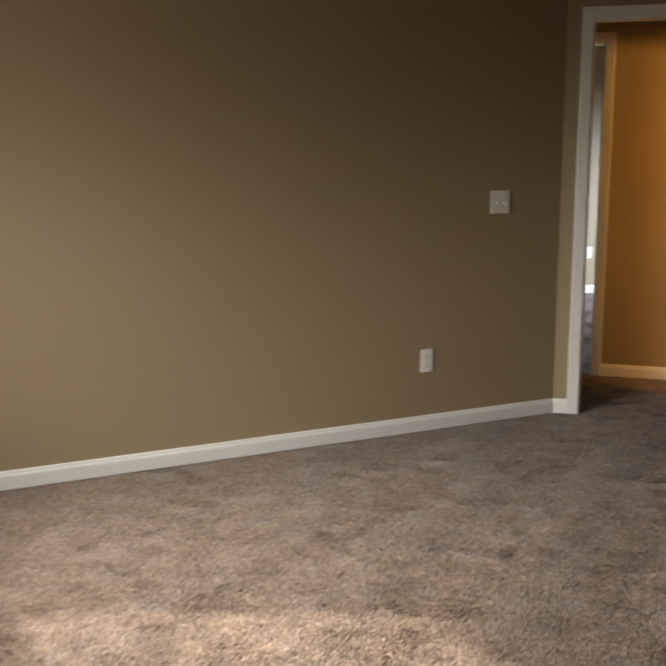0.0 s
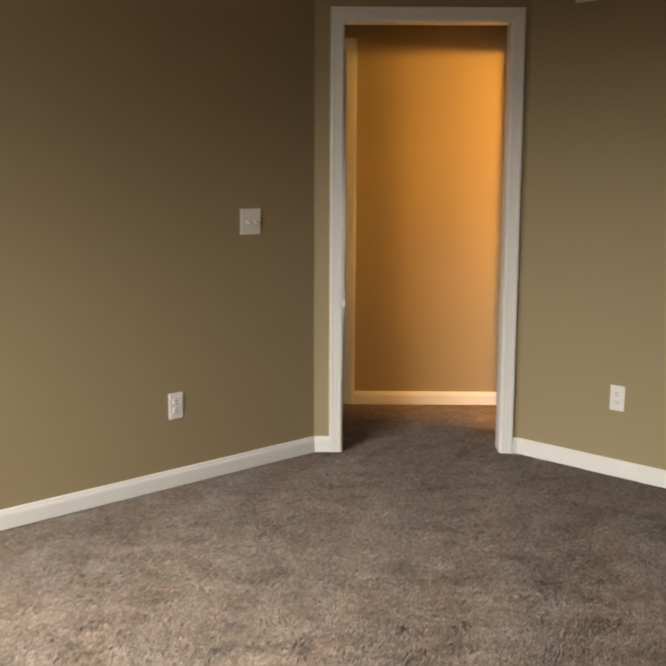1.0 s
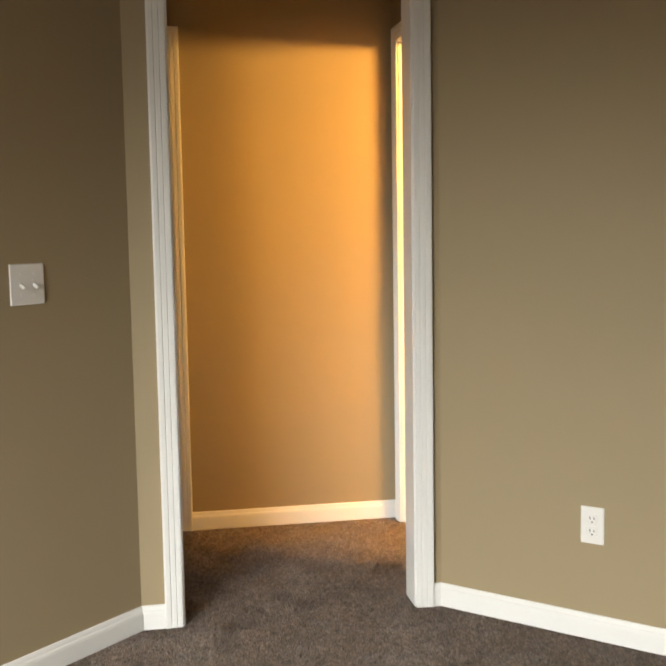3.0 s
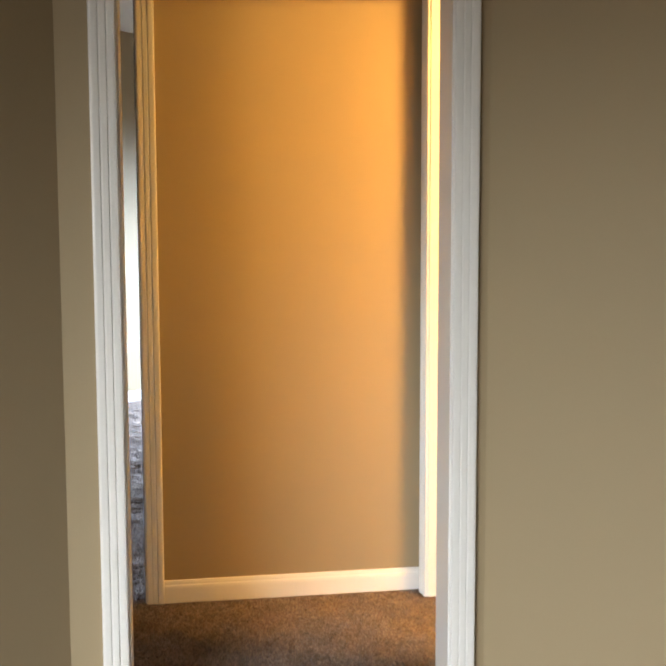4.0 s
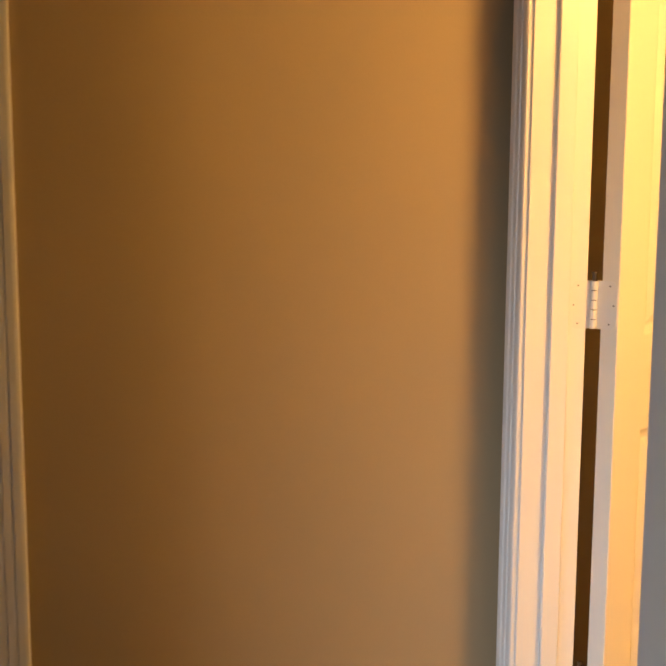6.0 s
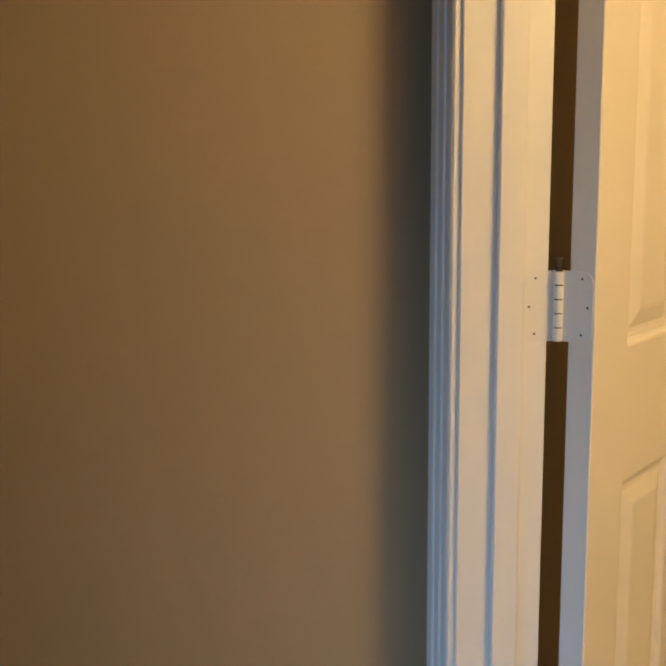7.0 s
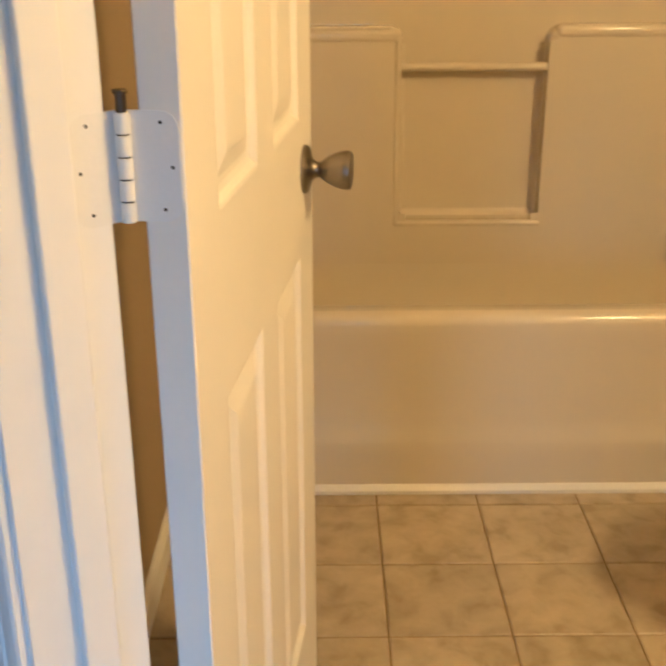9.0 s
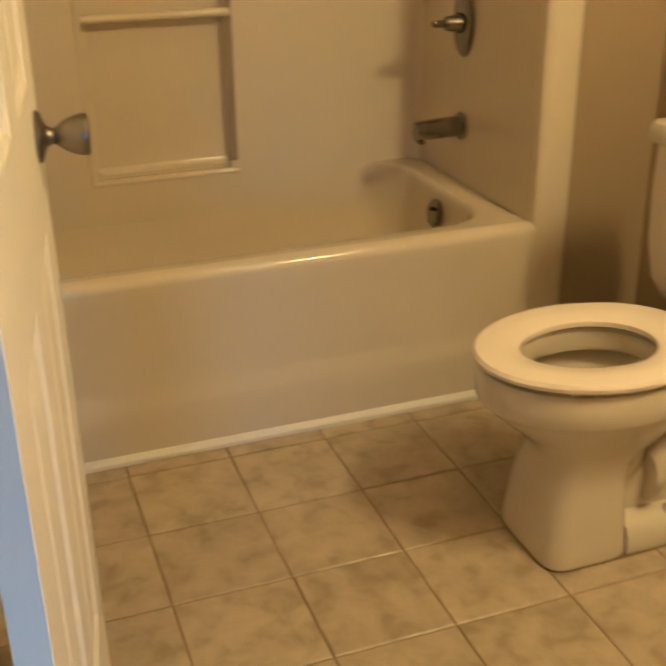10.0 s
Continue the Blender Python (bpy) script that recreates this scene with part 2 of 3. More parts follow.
# ---- structure ----
HEAD = 2.055
LV, LVO = -0.364, -0.479        # bedroom's long wall, face and back
RU, RUO = 0.345, 0.46           # wall between bedroom and bathroom
U0, V1 = -4.62, 4.60            # bedroom's far ends
DY = 1.080                      # hall's end wall
corner_l, corner_r = (-0.515, 0.0), (0.488, 0.0)
back_l, back_r = (-0.562, 0.115), (0.535, 0.115)

wall("wall_doorway", corner_l, corner_r, back_l, back_r, "taupe painted diagonal wall with the bedroom doorway", [(0.5245 - 0.403, 0.5245 + 0.403, 0, HEAD + 0.013)])
wall("wall_long", uv(U0, LV), corner_l, uv(U0, LVO), back_l, "long plain taupe painted bedroom wall")
wall("wall_partition", corner_r, uv(RU, V1), back_r, uv(RUO, V1), "taupe painted wall between bedroom and bathroom")
wall("wall_window", uv(U0, V1), uv(U0, LVO), uv(U0 - 0.15, V1), uv(U0 - 0.15, LVO), "taupe painted wall with a window opening", [(2.55, 4.40, 1.02, 2.10)])
wall("wall_rear", uv(RUO, V1), uv(U0 - 0.15, V1), uv(RUO, V1 + 0.12), uv(U0 - 0.15, V1 + 0.12), "plain taupe painted bedroom wall")
X3 = -0.748                     # middle of the second bedroom's doorway
wall("wall_hall_end", (-4.95, DY), (0.598, DY), (-4.95, DY + 0.115), (0.598, DY + 0.115), "taupe painted hall wall in warm light", [(4.95 + X3 - 0.394, 4.95 + X3 + 0.394, 0, HEAD + 0.013)])
BY0, BY1 = 0.316, 0.983         # bathroom doorway
wall("wall_bath_door", (0.598, 1.289), (0.598, 0.047), (0.714, 1.242), (0.714, -0.069), "taupe painted wall with the bathroom doorway", [(1.289 - BY1 - 0.018, 1.289 - BY0 + 0.018, 0, HEAD + 0.013)])
# out of view; its low opening is made up for the added hall lamp
wall("wall_hall_side", (-1.90, DY), (-1.90, -1.24), (-2.02, DY), (-2.02, -1.36), "taupe painted unseen hall wall with an added low opening", [(1.20, 1.80, 0.35, 1.45)])
wall("wall_second_far", uv(-2.56, -4.25), uv(5.05, -4.25), uv(-2.56, -4.40), uv(5.05, -4.40), "taupe painted far wall of the second bedroom")
wall("wall_second_window", uv(4.90, -4.25), uv(4.90, -0.91), uv(5.05, -4.25), uv(5.05, -0.91), "taupe painted wall with a window opening", [(0.55, 2.15, 0.7, 2.1)])
wall("wall_second_near", uv(5.05, -1.02), uv(0.72, -1.02), uv(5.05, -0.91), uv(0.72, -0.91), "plain taupe painted wall")
BV0, BV1, BU1 = -0.37, 1.47, 3.36
wall("wall_bath_side", uv(BU1 + 0.12, BV0), (0.714, 1.242), uv(BU1 + 0.12, BV0 - 0.115), (0.598, 1.289), "taupe painted bathroom wall beside the tub")
wall("wall_bath_tank", uv(RUO, BV1), uv(BU1 + 0.12, BV1), uv(RUO, BV1 + 0.12), uv(BU1 + 0.12, BV1 + 0.12), "taupe painted bathroom wall behind the toilet")
wall("wall_bath_back", uv(BU1, BV1), uv(BU1, BV0), uv(BU1 + 0.12, BV1), uv(BU1 + 0.12, BV0), "taupe painted bathroom wall behind the tub")
TUB_U = 2.525
bm = bmesh.new()
prism(bm, (uv(TUB_U + 0.020, 1.238), uv(TUB_U + 0.020, BV1), uv(BU1, BV1), uv(BU1, 1.238)), 0, CEILING)
tagged(part("wall_bath_alcove", bm, PAINT), "taupe painted return wall at the tub's end", "wall", kind="structure")

bm = bmesh.new()
prism(bm, (uv(-5.0, -4.6), uv(-5.0, 4.9), uv(5.2, 4.9), uv(5.2, -4.6)), CEILING, CEILING + 0.12)
tagged(part("ceiling", bm, CEIL), "flat pale ceiling over all rooms", "ceiling", kind="structure")
bm = bmesh.new()
prism(bm, (uv(-5.0, -4.6), uv(-5.0, 4.9), uv(5.2, 4.9), uv(5.2, -4.6)), -0.16, -0.03)
tagged(part("floor", bm, GROUT), "dark subfloor under carpet and tiles", "floor", kind="structure")


def carpet(name, u0, u1, v0, v1, step, label, keep=None):
    """A deep-pile carpet as a finely uneven sheet."""
    nu, nv = int((u1 - u0) / step) + 1, int((v1 - v0) / step) + 1
    us, vs = np.linspace(u0, u1, nu), np.linspace(v0, v1, nv)
    gu, gv = np.meshgrid(us, vs, indexing="ij")
    rng = np.random.default_rng(7)
    z = rng.normal(0, 0.0036, gu.shape)
    for k in range(26):
        a, w = rng.uniform(0, 6.283), rng.uniform(14, 70)
        z += 0.0002 * np.sin(w * (gu * math.cos(a) + gv * math.sin(a)) + rng.uniform(0, 6.28))
    co = np.stack([C * (gu + gv), C * (gu - gv), z - 0.010], -1).reshape(-1, 3)
    i = np.arange(nu * nv).reshape(nu, nv)
    quads = np.stack([i[:-1, :-1], i[1:, :-1], i[1:, 1:], i[:-1, 1:]], -1).reshape(-1, 4)
    if keep is not None:
        mid = co[quads].mean(1)
        quads = quads[keep(mid[:, 0], mid[:, 1])]
    me = bpy.data.meshes.new(name)
    me.from_pydata(co.tolist(), [], quads.tolist())
    me.materials.append(CARPET)
    for p in me.polygons:
        p.use_smooth = True
    return tagged(new(name, me), label, "carpet", kind="structure")


def pile(carpet_ob, x0, x1, y0, y1, step, keep):
    """Twisted yarn tufts standing on a carpet's backing: three-sided, leaning, in patches that were brushed one way."""
    rng = np.random.default_rng(11)
    nx, ny = int((x1 - x0) / step), int((y1 - y0) / step)
    gx, gy = np.meshgrid(np.arange(nx), np.arange(ny), indexing="ij")
    px = x0 + (gx + rng.uniform(-0.15, 1.15, gx.shape)) * step
    py = y0 + (gy + rng.uniform(-0.15, 1.15, gx.shape)) * step
    px, py = px.ravel(), py.ravel()
    ok = keep(px, py)
    px, py = px[ok], py[ok]
    n = len(px)
    # brushed direction and height, slowly changing over the floor
    lx, ly, hh = np.zeros(n), np.zeros(n), np.zeros(n)
    for k in range(24):
        a, w, ph = rng.uniform(0, 6.283), rng.uniform(8, 60), rng.uniform(0, 6.283, 3)
        q = w * (px * math.cos(a) + py * math.sin(a))
        lx += np.sin(q + ph[0])
        ly += np.sin(q + ph[1])
        hh += np.sin(q + ph[2])
    lean = 0.0008
    h = 0.0105 + 0.00035 * hh + rng.uniform(-0.003, 0.003, n)
    r = step * rng.uniform(0.50, 0.74, n)
    tx, ty = px + lean * lx + rng.normal(0, 0.0045, n), py + lean * ly + rng.normal(0, 0.0045, n)
    a0 = rng.uniform(0, 6.283, n)
    co = np.empty((n, 4, 3))
    for k in range(3):
        co[:, k, 0] = px + r * np.cos(a0 + k * 2.0944)
        co[:, k, 1] = py + r * np.sin(a0 + k * 2.0944)
        co[:, k, 2] = -0.010
    co[:, 3, 0], co[:, 3, 1], co[:, 3, 2] = tx, ty, np.clip(-0.0085 + h, -0.006, 0.009)
    base = np.arange(n)[:, None] * 4
    tri = np.concatenate([base + np.array([[0, 1, 3]]), base + np.array([[1, 2, 3]]), base + np.array([[2, 0, 3]])], 1).reshape(-1, 3)
    me = bpy.data.meshes.new("pile")
    me.vertices.add(n * 4)
    me.vertices.foreach_set("co", co.reshape(-1))
    me.loops.add(tri.size)
    me.loops.foreach_set("vertex_index", tri.reshape(-1).astype(np.int32))
    me.polygons.add(len(tri))
    me.polygons.foreach_set("loop_start", np.arange(0, tri.size, 3, dtype=np.int32))
    me.polygons.foreach_set("use_smooth", np.ones(len(tri), dtype=bool))
    me.update(calc_edges=True)
    me.materials.append(CARPET)
    ob = new("pile", me)
    ob.parent = carpet_ob
    return tagged(ob, "dense twisted taupe yarn tufts", kind="stuff")


bed_carpet = carpet("carpet_bedroom", -3.9, 0.345, -0.37, 3.0, 0.0095, "taupe shag carpet on the bedroom floor", lambda x, y: y < 0.03)
hall_carpet = carpet("carpet_hall", -0.8, 1.26, -1.65, 0.46, 0.009, "taupe shag carpet on the hall floor", lambda x, y: (y >= 0.03) & (x < 0.655) & (y < DY + 0.06))
second_carpet = carpet("carpet_second_bedroom", -0.6, 4.92, -4.27, -0.95, 0.016, "taupe shag carpet on the second bedroom floor", lambda x, y: y >= DY + 0.06)
pile(bed_carpet, -3.0, 2.0, -4.0, 0.03, 0.0072, lambda x, y: (C * (x + y) < RU - 0.012) & (C * (x - y) > LV + 0.012) & (C * (x + y) > -3.85) & (C * (x - y) < 2.45) & ((y < -0.012) | (abs(x - 0.0095) < 0.385)))
pile(hall_carpet, -1.2, 0.645, 0.03, DY + 0.06, 0.0070, lambda x, y: (C * (x - y) > -1.6) & ((y < DY - 0.012) | (abs(x - X3) < 0.376)) & ((x < 0.59) | ((y > BY0) & (y < BY1))) & ((y > 0.117) | (abs(x - 0.0095) < 0.385)))
pile(second_carpet, -2.0, -0.2, DY + 0.06, 5.6, 0.0085, lambda x, y: (C * (x - y) > -4.235) & ((y > DY + 0.116) | (abs(x - X3) < 0.376)))
bm = bmesh.new()
for u0, u1, v0, v1 in ((-4.7, -3.9, -0.4, 4.6), (-3.9, 0.345, 3.0, 4.6)):
    prism(bm, (uv(u0, v0), uv(u0, v1), uv(u1, v1), uv(u1, v0)), -0.02, -0.004)
tagged(part("carpet_edge", bm, CARPET), "taupe shag carpet at the bedroom's rear", "carpet", kind="structure")

# baseboards
T1 = math.tan(radians(22.5))
baseboard((-0.4405, 0.0), corner_l, 0.0, -T1)
baseboard(corner_l, uv(U0, LV), -T1, 0)
baseboard(uv(RU, V1), corner_r, 0, -T1)
baseboard(corner_r, (0.4595, 0.0), -T1, 0)
baseboard((0.598, DY), (X3 + 0.441, DY))
baseboard(uv(4.9, -4.25), uv(-2.55, -4.25))
baseboard(uv(TUB_U - 0.01, BV0), (0.714, 1.242), 0, -T1)
baseboard(uv(RUO, BV1), uv(TUB_U, BV1))
baseboard(uv(TUB_U + 0.020, BV1), uv(TUB_U + 0.020, 1.240))

# doorways
door_1 = thing("door_1", pose(0.0095, 0, 0), "white painted bedroom door frame with moulded casing", "door frame", kind="structure")
casing(door_1, 0.390, HEAD)
jamb(door_1, 0.385, HEAD - 0.004, 0.115)
door_2 = thing("door_2", pose(0.598, (BY0 + BY1) / 2, 0, 0, 0, -90), "white painted bathroom door frame with moulded casing", "door frame", kind="structure")
HB = (BY1 - BY0) / 2
casing(door_2, HB + 0.005, HEAD)
jamb(door_2, HB, HEAD - 0.004, 0.116, 0.045)
door_3 = thing("door_3", pose(X3, DY, 0), "white painted door frame of the second bedroom", "door frame", kind="structure")
casing(door_3, 0.381, HEAD)
jamb(door_3, 0.376, HEAD - 0.004, 0.115)


# ---- bathroom door ----
def six_panel_door(m):
    door = thing("interior_door", m, "white six-panel interior door standing open into the bathroom", "door")
    W, H, T, Z0 = 0.659, 2.02, 0.035, 0.012
    xs = [0.0, 0.105, 0.285, 0.374, 0.554, W]
    zs = [Z0, 0.215, 0.836, 1.018, 1.655, 1.755, 1.925, Z0 + H]
    bm = bmesh.new()
    e = 0.0015
    outer = [(e, -0.0), (W - e, -0.0), (W, -e), (W, -T + e), (W - e, -T), (e, -T), (0, -T + e), (0, -e)]
    # edge band
    ring = [[bm.verts.new((x, y, z)) for x, y in outer] for z in (Z0, Z0 + H)]
    for i in range(8):
        j = (i + 1) % 8
        if i not in (0, 4):
            bm.faces.new((ring[0][i], ring[0][j], ring[1][j], ring[1][i]))
    bm.faces.new(ring[0][::-1])
    bm.faces.new(ring[1])
    for y, flip in ((0.0, 1), (-T, -1)):
        for i in range(5):
            for j in range(7):
                if i in (1, 3) and j in (1, 3, 5):
                    continue
                x0, x1 = max(xs[i], e), min(xs[i + 1], W - e)
                bm.faces.new([bm.verts.new(p) for p in ((x0, y, zs[j]), (x1, y, zs[j]), (x1, y, zs[j + 1]), (x0, y, zs[j + 1]))])
    bmesh.ops.remove_doubles(bm, verts=bm.verts, dist=0.0004)
    part("slab", bm, DOORM, door)
    # moulded panels, both faces in one piece each
    steps = [(0.0, 0.0), (0.004, 0.0012), (0.010, 0.0062), (0.016, 0.0085), (0.022, 0.0085), (0.044, 0.0022), (0.050, 0.0015)]
    for i in (1, 3):
        for j in (1, 3, 5):
            bm = bmesh.new()
            for y, s in ((-0.0, -1), (-T, 1)):
                rings = []
                for o, dpt in steps:
                    x0, x1, z0, z1 = xs[i] + o, xs[i + 1] - o, zs[j] + o, zs[j + 1] - o
                    yy = y + s * dpt
                    rings.append([(x0, yy, z0), (x1, yy, z0), (x1, yy, z1), (x0, yy, z1)])
                vs = loft(bm, rings, False)
                bm.faces.new(vs[-1])
            part("panel", bm, DOORM, door)
    # knobs, on both faces
    for y, s in ((-T, -1), (0.0, 1)):
        bm = bmesh.new()
        mm = Matrix.Translation((W - 0.068, y, 0.947)) @ Matrix.Rotation(radians(90 if s < 0 else -90), 4, "X")
        lathe(bm, [(0.001, 0), (0.033, 0), (0.033, 0.0035), (0.030, 0.007), (0.020, 0.010), (0.0135, 0.013), (0.0105, 0.018), (0.0105, 0.023)], mm)
        part("door_knob_rose", bm, NICKEL, door, "satin nickel rose", True)
        bm = bmesh.new()
        lathe(bm, [(0.0103, 0.022), (0.013, 0.026), (0.019, 0.034), (0.0235, 0.044), (0.0262, 0.054), (0.0268, 0.060), (0.0255, 0.0645), (0.022, 0.066), (0.016, 0.0645), (0.002, 0.0635)], mm)
        part("door_knob", bm, NICKEL, door, "satin nickel tulip knob", True)
    bm = bmesh.new()
    block(bm, W - 0.001, W + 0.0015, -T / 2 - 0.013, -T / 2 + 0.013, 0.925, 0.985, 0.001, 1)
    part("latch_plate", bm, NICKEL, door)
    return door


TH = 37.1
DLX, DLY = 0.738, 0.971
bath_door = six_panel_door(pose(DLX, DLY, 0, 0, 0, TH))


def leaf_outline(w, h, r):
    """Half-round-cornered hinge leaf: square at x=0, round at x=w."""
    pts = [(0, -h / 2)]
    for k in range(7):
        a = -math.pi / 2 + k * math.pi / 12
        pts.append((w - r + r * math.cos(a), -h / 2 + r + r * math.sin(a)))
    for k in range(7):
        a = k * math.pi / 12
        pts.append((w - r + r * math.cos(a), h / 2 - r + r * math.sin(a)))
    pts.append((0, h / 2))
    return pts


def butt_hinge(z, door, door_pose):
    """A barrel of five knuckles with its two leaves, screws and lifted pin, as a part of the door."""
    px, py = 0.7255, 0.9755
    h = 0.089
    bm = bmesh.new()
    for k in range(5):
        z0, z1 = -h / 2 + k * h / 5 + 0.0007, -h / 2 + (k + 1) * h / 5 - 0.0007
        lathe(bm, [(0.001, z0), (0.0056, z0), (0.0062, z0 + 0.0006), (0.0062, z1 - 0.0006), (0.0056, z1), (0.001, z1)], None, 16)
    hinge = part("hinge", bm, STEEL, door, "white painted butt hinge with a lifted pin", True)
    hinge.matrix_basis = door_pose.inverted() @ pose(px, py, z)

    def leaf(name, origin, xdir, ndir, w, label, th):
        o, xd, nd = Vector(origin), Vector(xdir).normalized(), Vector(ndir).normalized()
        bm = bmesh.new()
        extrude(bm, leaf_outline(w, h, 0.015), -0.002, th, lambda p, end, s: tuple(o + xd * p[0] + nd * s + Vector((0, 0, p[1]))))
        part(name, bm, STEEL, hinge, label)
        for sx, sz in ((0.658, 0.0355), (0.846, 0.0), (0.658, -0.0345)):
            bm = bmesh.new()
            c = o + xd * (w * sx) + nd * th + Vector((0, 0, sz))
            lathe(bm, [(0.0001, -0.0005), (0.0016, -0.0005), (0.0016, 0.0002), (0.0001, 0.0002)], Matrix.Translation(c) @ nd.to_track_quat("Z", "Y").to_matrix().to_4x4(), 8)
            part("screw", bm, SLOT, hinge)
    leaf("jamb_leaf", (0.0, BY1 - py, 0), (-1, 0, 0), (0, -1, 0), 0.043, "white painted jamb leaf", 0.0003)
    a = radians(TH)
    n, d = Vector((math.sin(a), -math.cos(a), 0)), Vector((math.cos(a), math.sin(a), 0))
    leaf("door_leaf", (DLX - px - n.x * 0.0105, DLY - py - n.y * 0.0105, 0), n, -d, 0.0425, "white painted door leaf", 0.0012)
    bm = bmesh.new()
    lathe(bm, [(0.001, h / 2 - 0.002), (0.0045, h / 2 - 0.002), (0.0045, h / 2 + 0.0135), (0.0059, h / 2 + 0.0138), (0.0060, h / 2 + 0.0155), (0.0055, h / 2 + 0.0165), (0.001, h / 2 + 0.0168)], None, 16)
    part("pin", bm, PIN, hinge, "dark steel hinge pin", True)
    # near-black filler: paints the shade seen in the gaps between knuckles
    bm = bmesh.new()
    lathe(bm, [(0.001, -h / 2 + 0.001), (0.0050, -h / 2 + 0.001), (0.0050, h / 2 - 0.001), (0.001, h / 2 - 0.001)], None, 12)
    part("barrel_gap_shade", bm, SLOT, hinge)


for hz in (1.081, 0.328, 1.845):
    butt_hinge(hz, bath_door, pose(DLX, DLY, 0, 0, 0, TH))


# ---- switch and outlets ----
def wall_pose(p, d, z):
    """At plan point p on a wall whose face, seen from the room, runs along d to the right."""
    return pose(p[0], p[1], z, 0, 0, math.degrees(math.atan2(d[1], d[0])))


def plate(parent, w, h):
    bm = bmesh.new()
    block(bm, -w / 2, w / 2, -0.006, 0.0, -h / 2, h / 2, 0.0035, 3)
    return part("cover_plate", bm, PLATE, parent)


def screw_head(parent, x, z, y=-0.0062):
    bm = bmesh.new()
    lathe(bm, [(0.0001, 0), (0.003, 0), (0.0028, 0.0008), (0.0001, 0.001)], Matrix.Translation((x, y, z)) @ Matrix.Rotation(radians(90), 4, "X"), 10)
    part("screw", bm, PLATE, parent)


def double_switch(m):
    ob = thing("light_switch", m, "white double toggle light switch on the taupe wall", "light switch")
    plate(ob, 0.118, 0.116)
    for x in (-0.023, 0.023):
        bm = bmesh.new()
        block(bm, x - 0.0055, x + 0.0055, -0.0066, -0.005, -0.0125, 0.0125, 0.0005, 1)
        part("toggle_slot", bm, PLATE, ob)
        bm = bmesh.new()
        block(bm, -0.004, 0.004, -0.020, 0.0, -0.0045, 0.0045, 0.0015, 2)
        bmesh.ops.transform(bm, matrix=Matrix.Translation((x, -0.005, 0)) @ Matrix.Rotation(radians(28), 4, "X"), verts=bm.verts)
        part("toggle", bm, PLATE, ob)
        for z in (-0.030, 0.030):
            screw_head(ob, x, z)
    return ob


def outlet(m, label):
    ob = thing("power_outlet", m, label, "outlet", "wall outlets")
    plate(ob, 0.074, 0.116)
    for z in (-0.0195, 0.0195):
        bm = bmesh.new()
        block(bm, -0.0165, 0.0165, -0.0075, -0.005, z - 0.014, z + 0.014, 0.004, 2)
        soc = part("socket", bm, PLATE, ob)
        for x, hh in ((-0.0063, 0.0045), (0.0063, 0.0036)):
            bm = bmesh.new()
            block(bm, x - 0.0013, x + 0.0013, -0.0079, -0.006, z + 0.003 - hh, z + 0.003 + hh)
            part("slot", bm, SLOT, soc)
        bm = bmesh.new()
        lathe(bm, [(0.0001, 0), (0.0026, 0), (0.0026, 0.0006), (0.0001, 0.0006)], Matrix.Translation((0, -0.0074, z - 0.0085)) @ Matrix.Rotation(radians(90), 4, "X"), 10)
        part("slot", bm, SLOT, soc)
    screw_head(ob, 0, 0)
    return ob


def along(p, d, s):
    return (p[0] + d[0] * s, p[1] + d[1] * s)


double_switch(wall_pose(along(corner_l, (-C, -C), 0.397), (C, C), 1.139))
outlet(wall_pose(along(corner_l, (-C, -C), 0.823), (C, C), 0.358), "white duplex outlet low on the long taupe wall")
outlet(wall_pose(along(corner_r, (C, -C), 0.532), (C, -C), 0.360), "white duplex outlet low beside the bedroom doorway")
outlet(wall_pose((-0.62, 5.39), (C, C), 0.42), "white outlet low on the second bedroom's far wall")


def door_chime(m):
    ob = thing("door_chime", m, "cream door chime box high on the wall", "door chime")
    bm = bmesh.new()
    block(bm, -0.098, 0.098, -0.012, 0.0, 0.0, 0.13, 0.002, 1)
    part("back_plate", bm, PLATE, ob)
    bm = bmesh.new()
    block(bm, -0.09, 0.09, -0.052, -0.010, 0.006, 0.126, 0.006, 3)
    part("cover", bm, PLATE, ob)
    return ob


door_chime(wall_pose((0.727, -0.239), (C, -C), 2.108))
smoke = thing("smoke_detector", wall_pose((0.846, -0.358), (C, -C), 2.17), "round white smoke detector on the wall", "smoke detector")
bm = bmesh.new()
lathe(bm, [(0.001, 0), (0.062, 0), (0.062, 0.008), (0.058, 0.010), (0.056, 0.026), (0.048, 0.034), (0.020, 0.037), (0.001, 0.037)], Matrix.Rotation(radians(90), 4, "X"), 36)
part("body", bm, PLATE, smoke, "", True)
bm = bmesh.new()
lathe(bm, [(0.001, 0.036), (0.010, 0.036), (0.010, 0.039), (0.001, 0.0395)], Matrix.Rotation(radians(90), 4, "X"), 20)
part("test_button", bm, PLATE, smoke)

# ---- bathroom things: local x to the right along the tub, y away, z up ----
BATH = pose(0, 0, 0, 0, 0, -45)          # local (v, u, z)


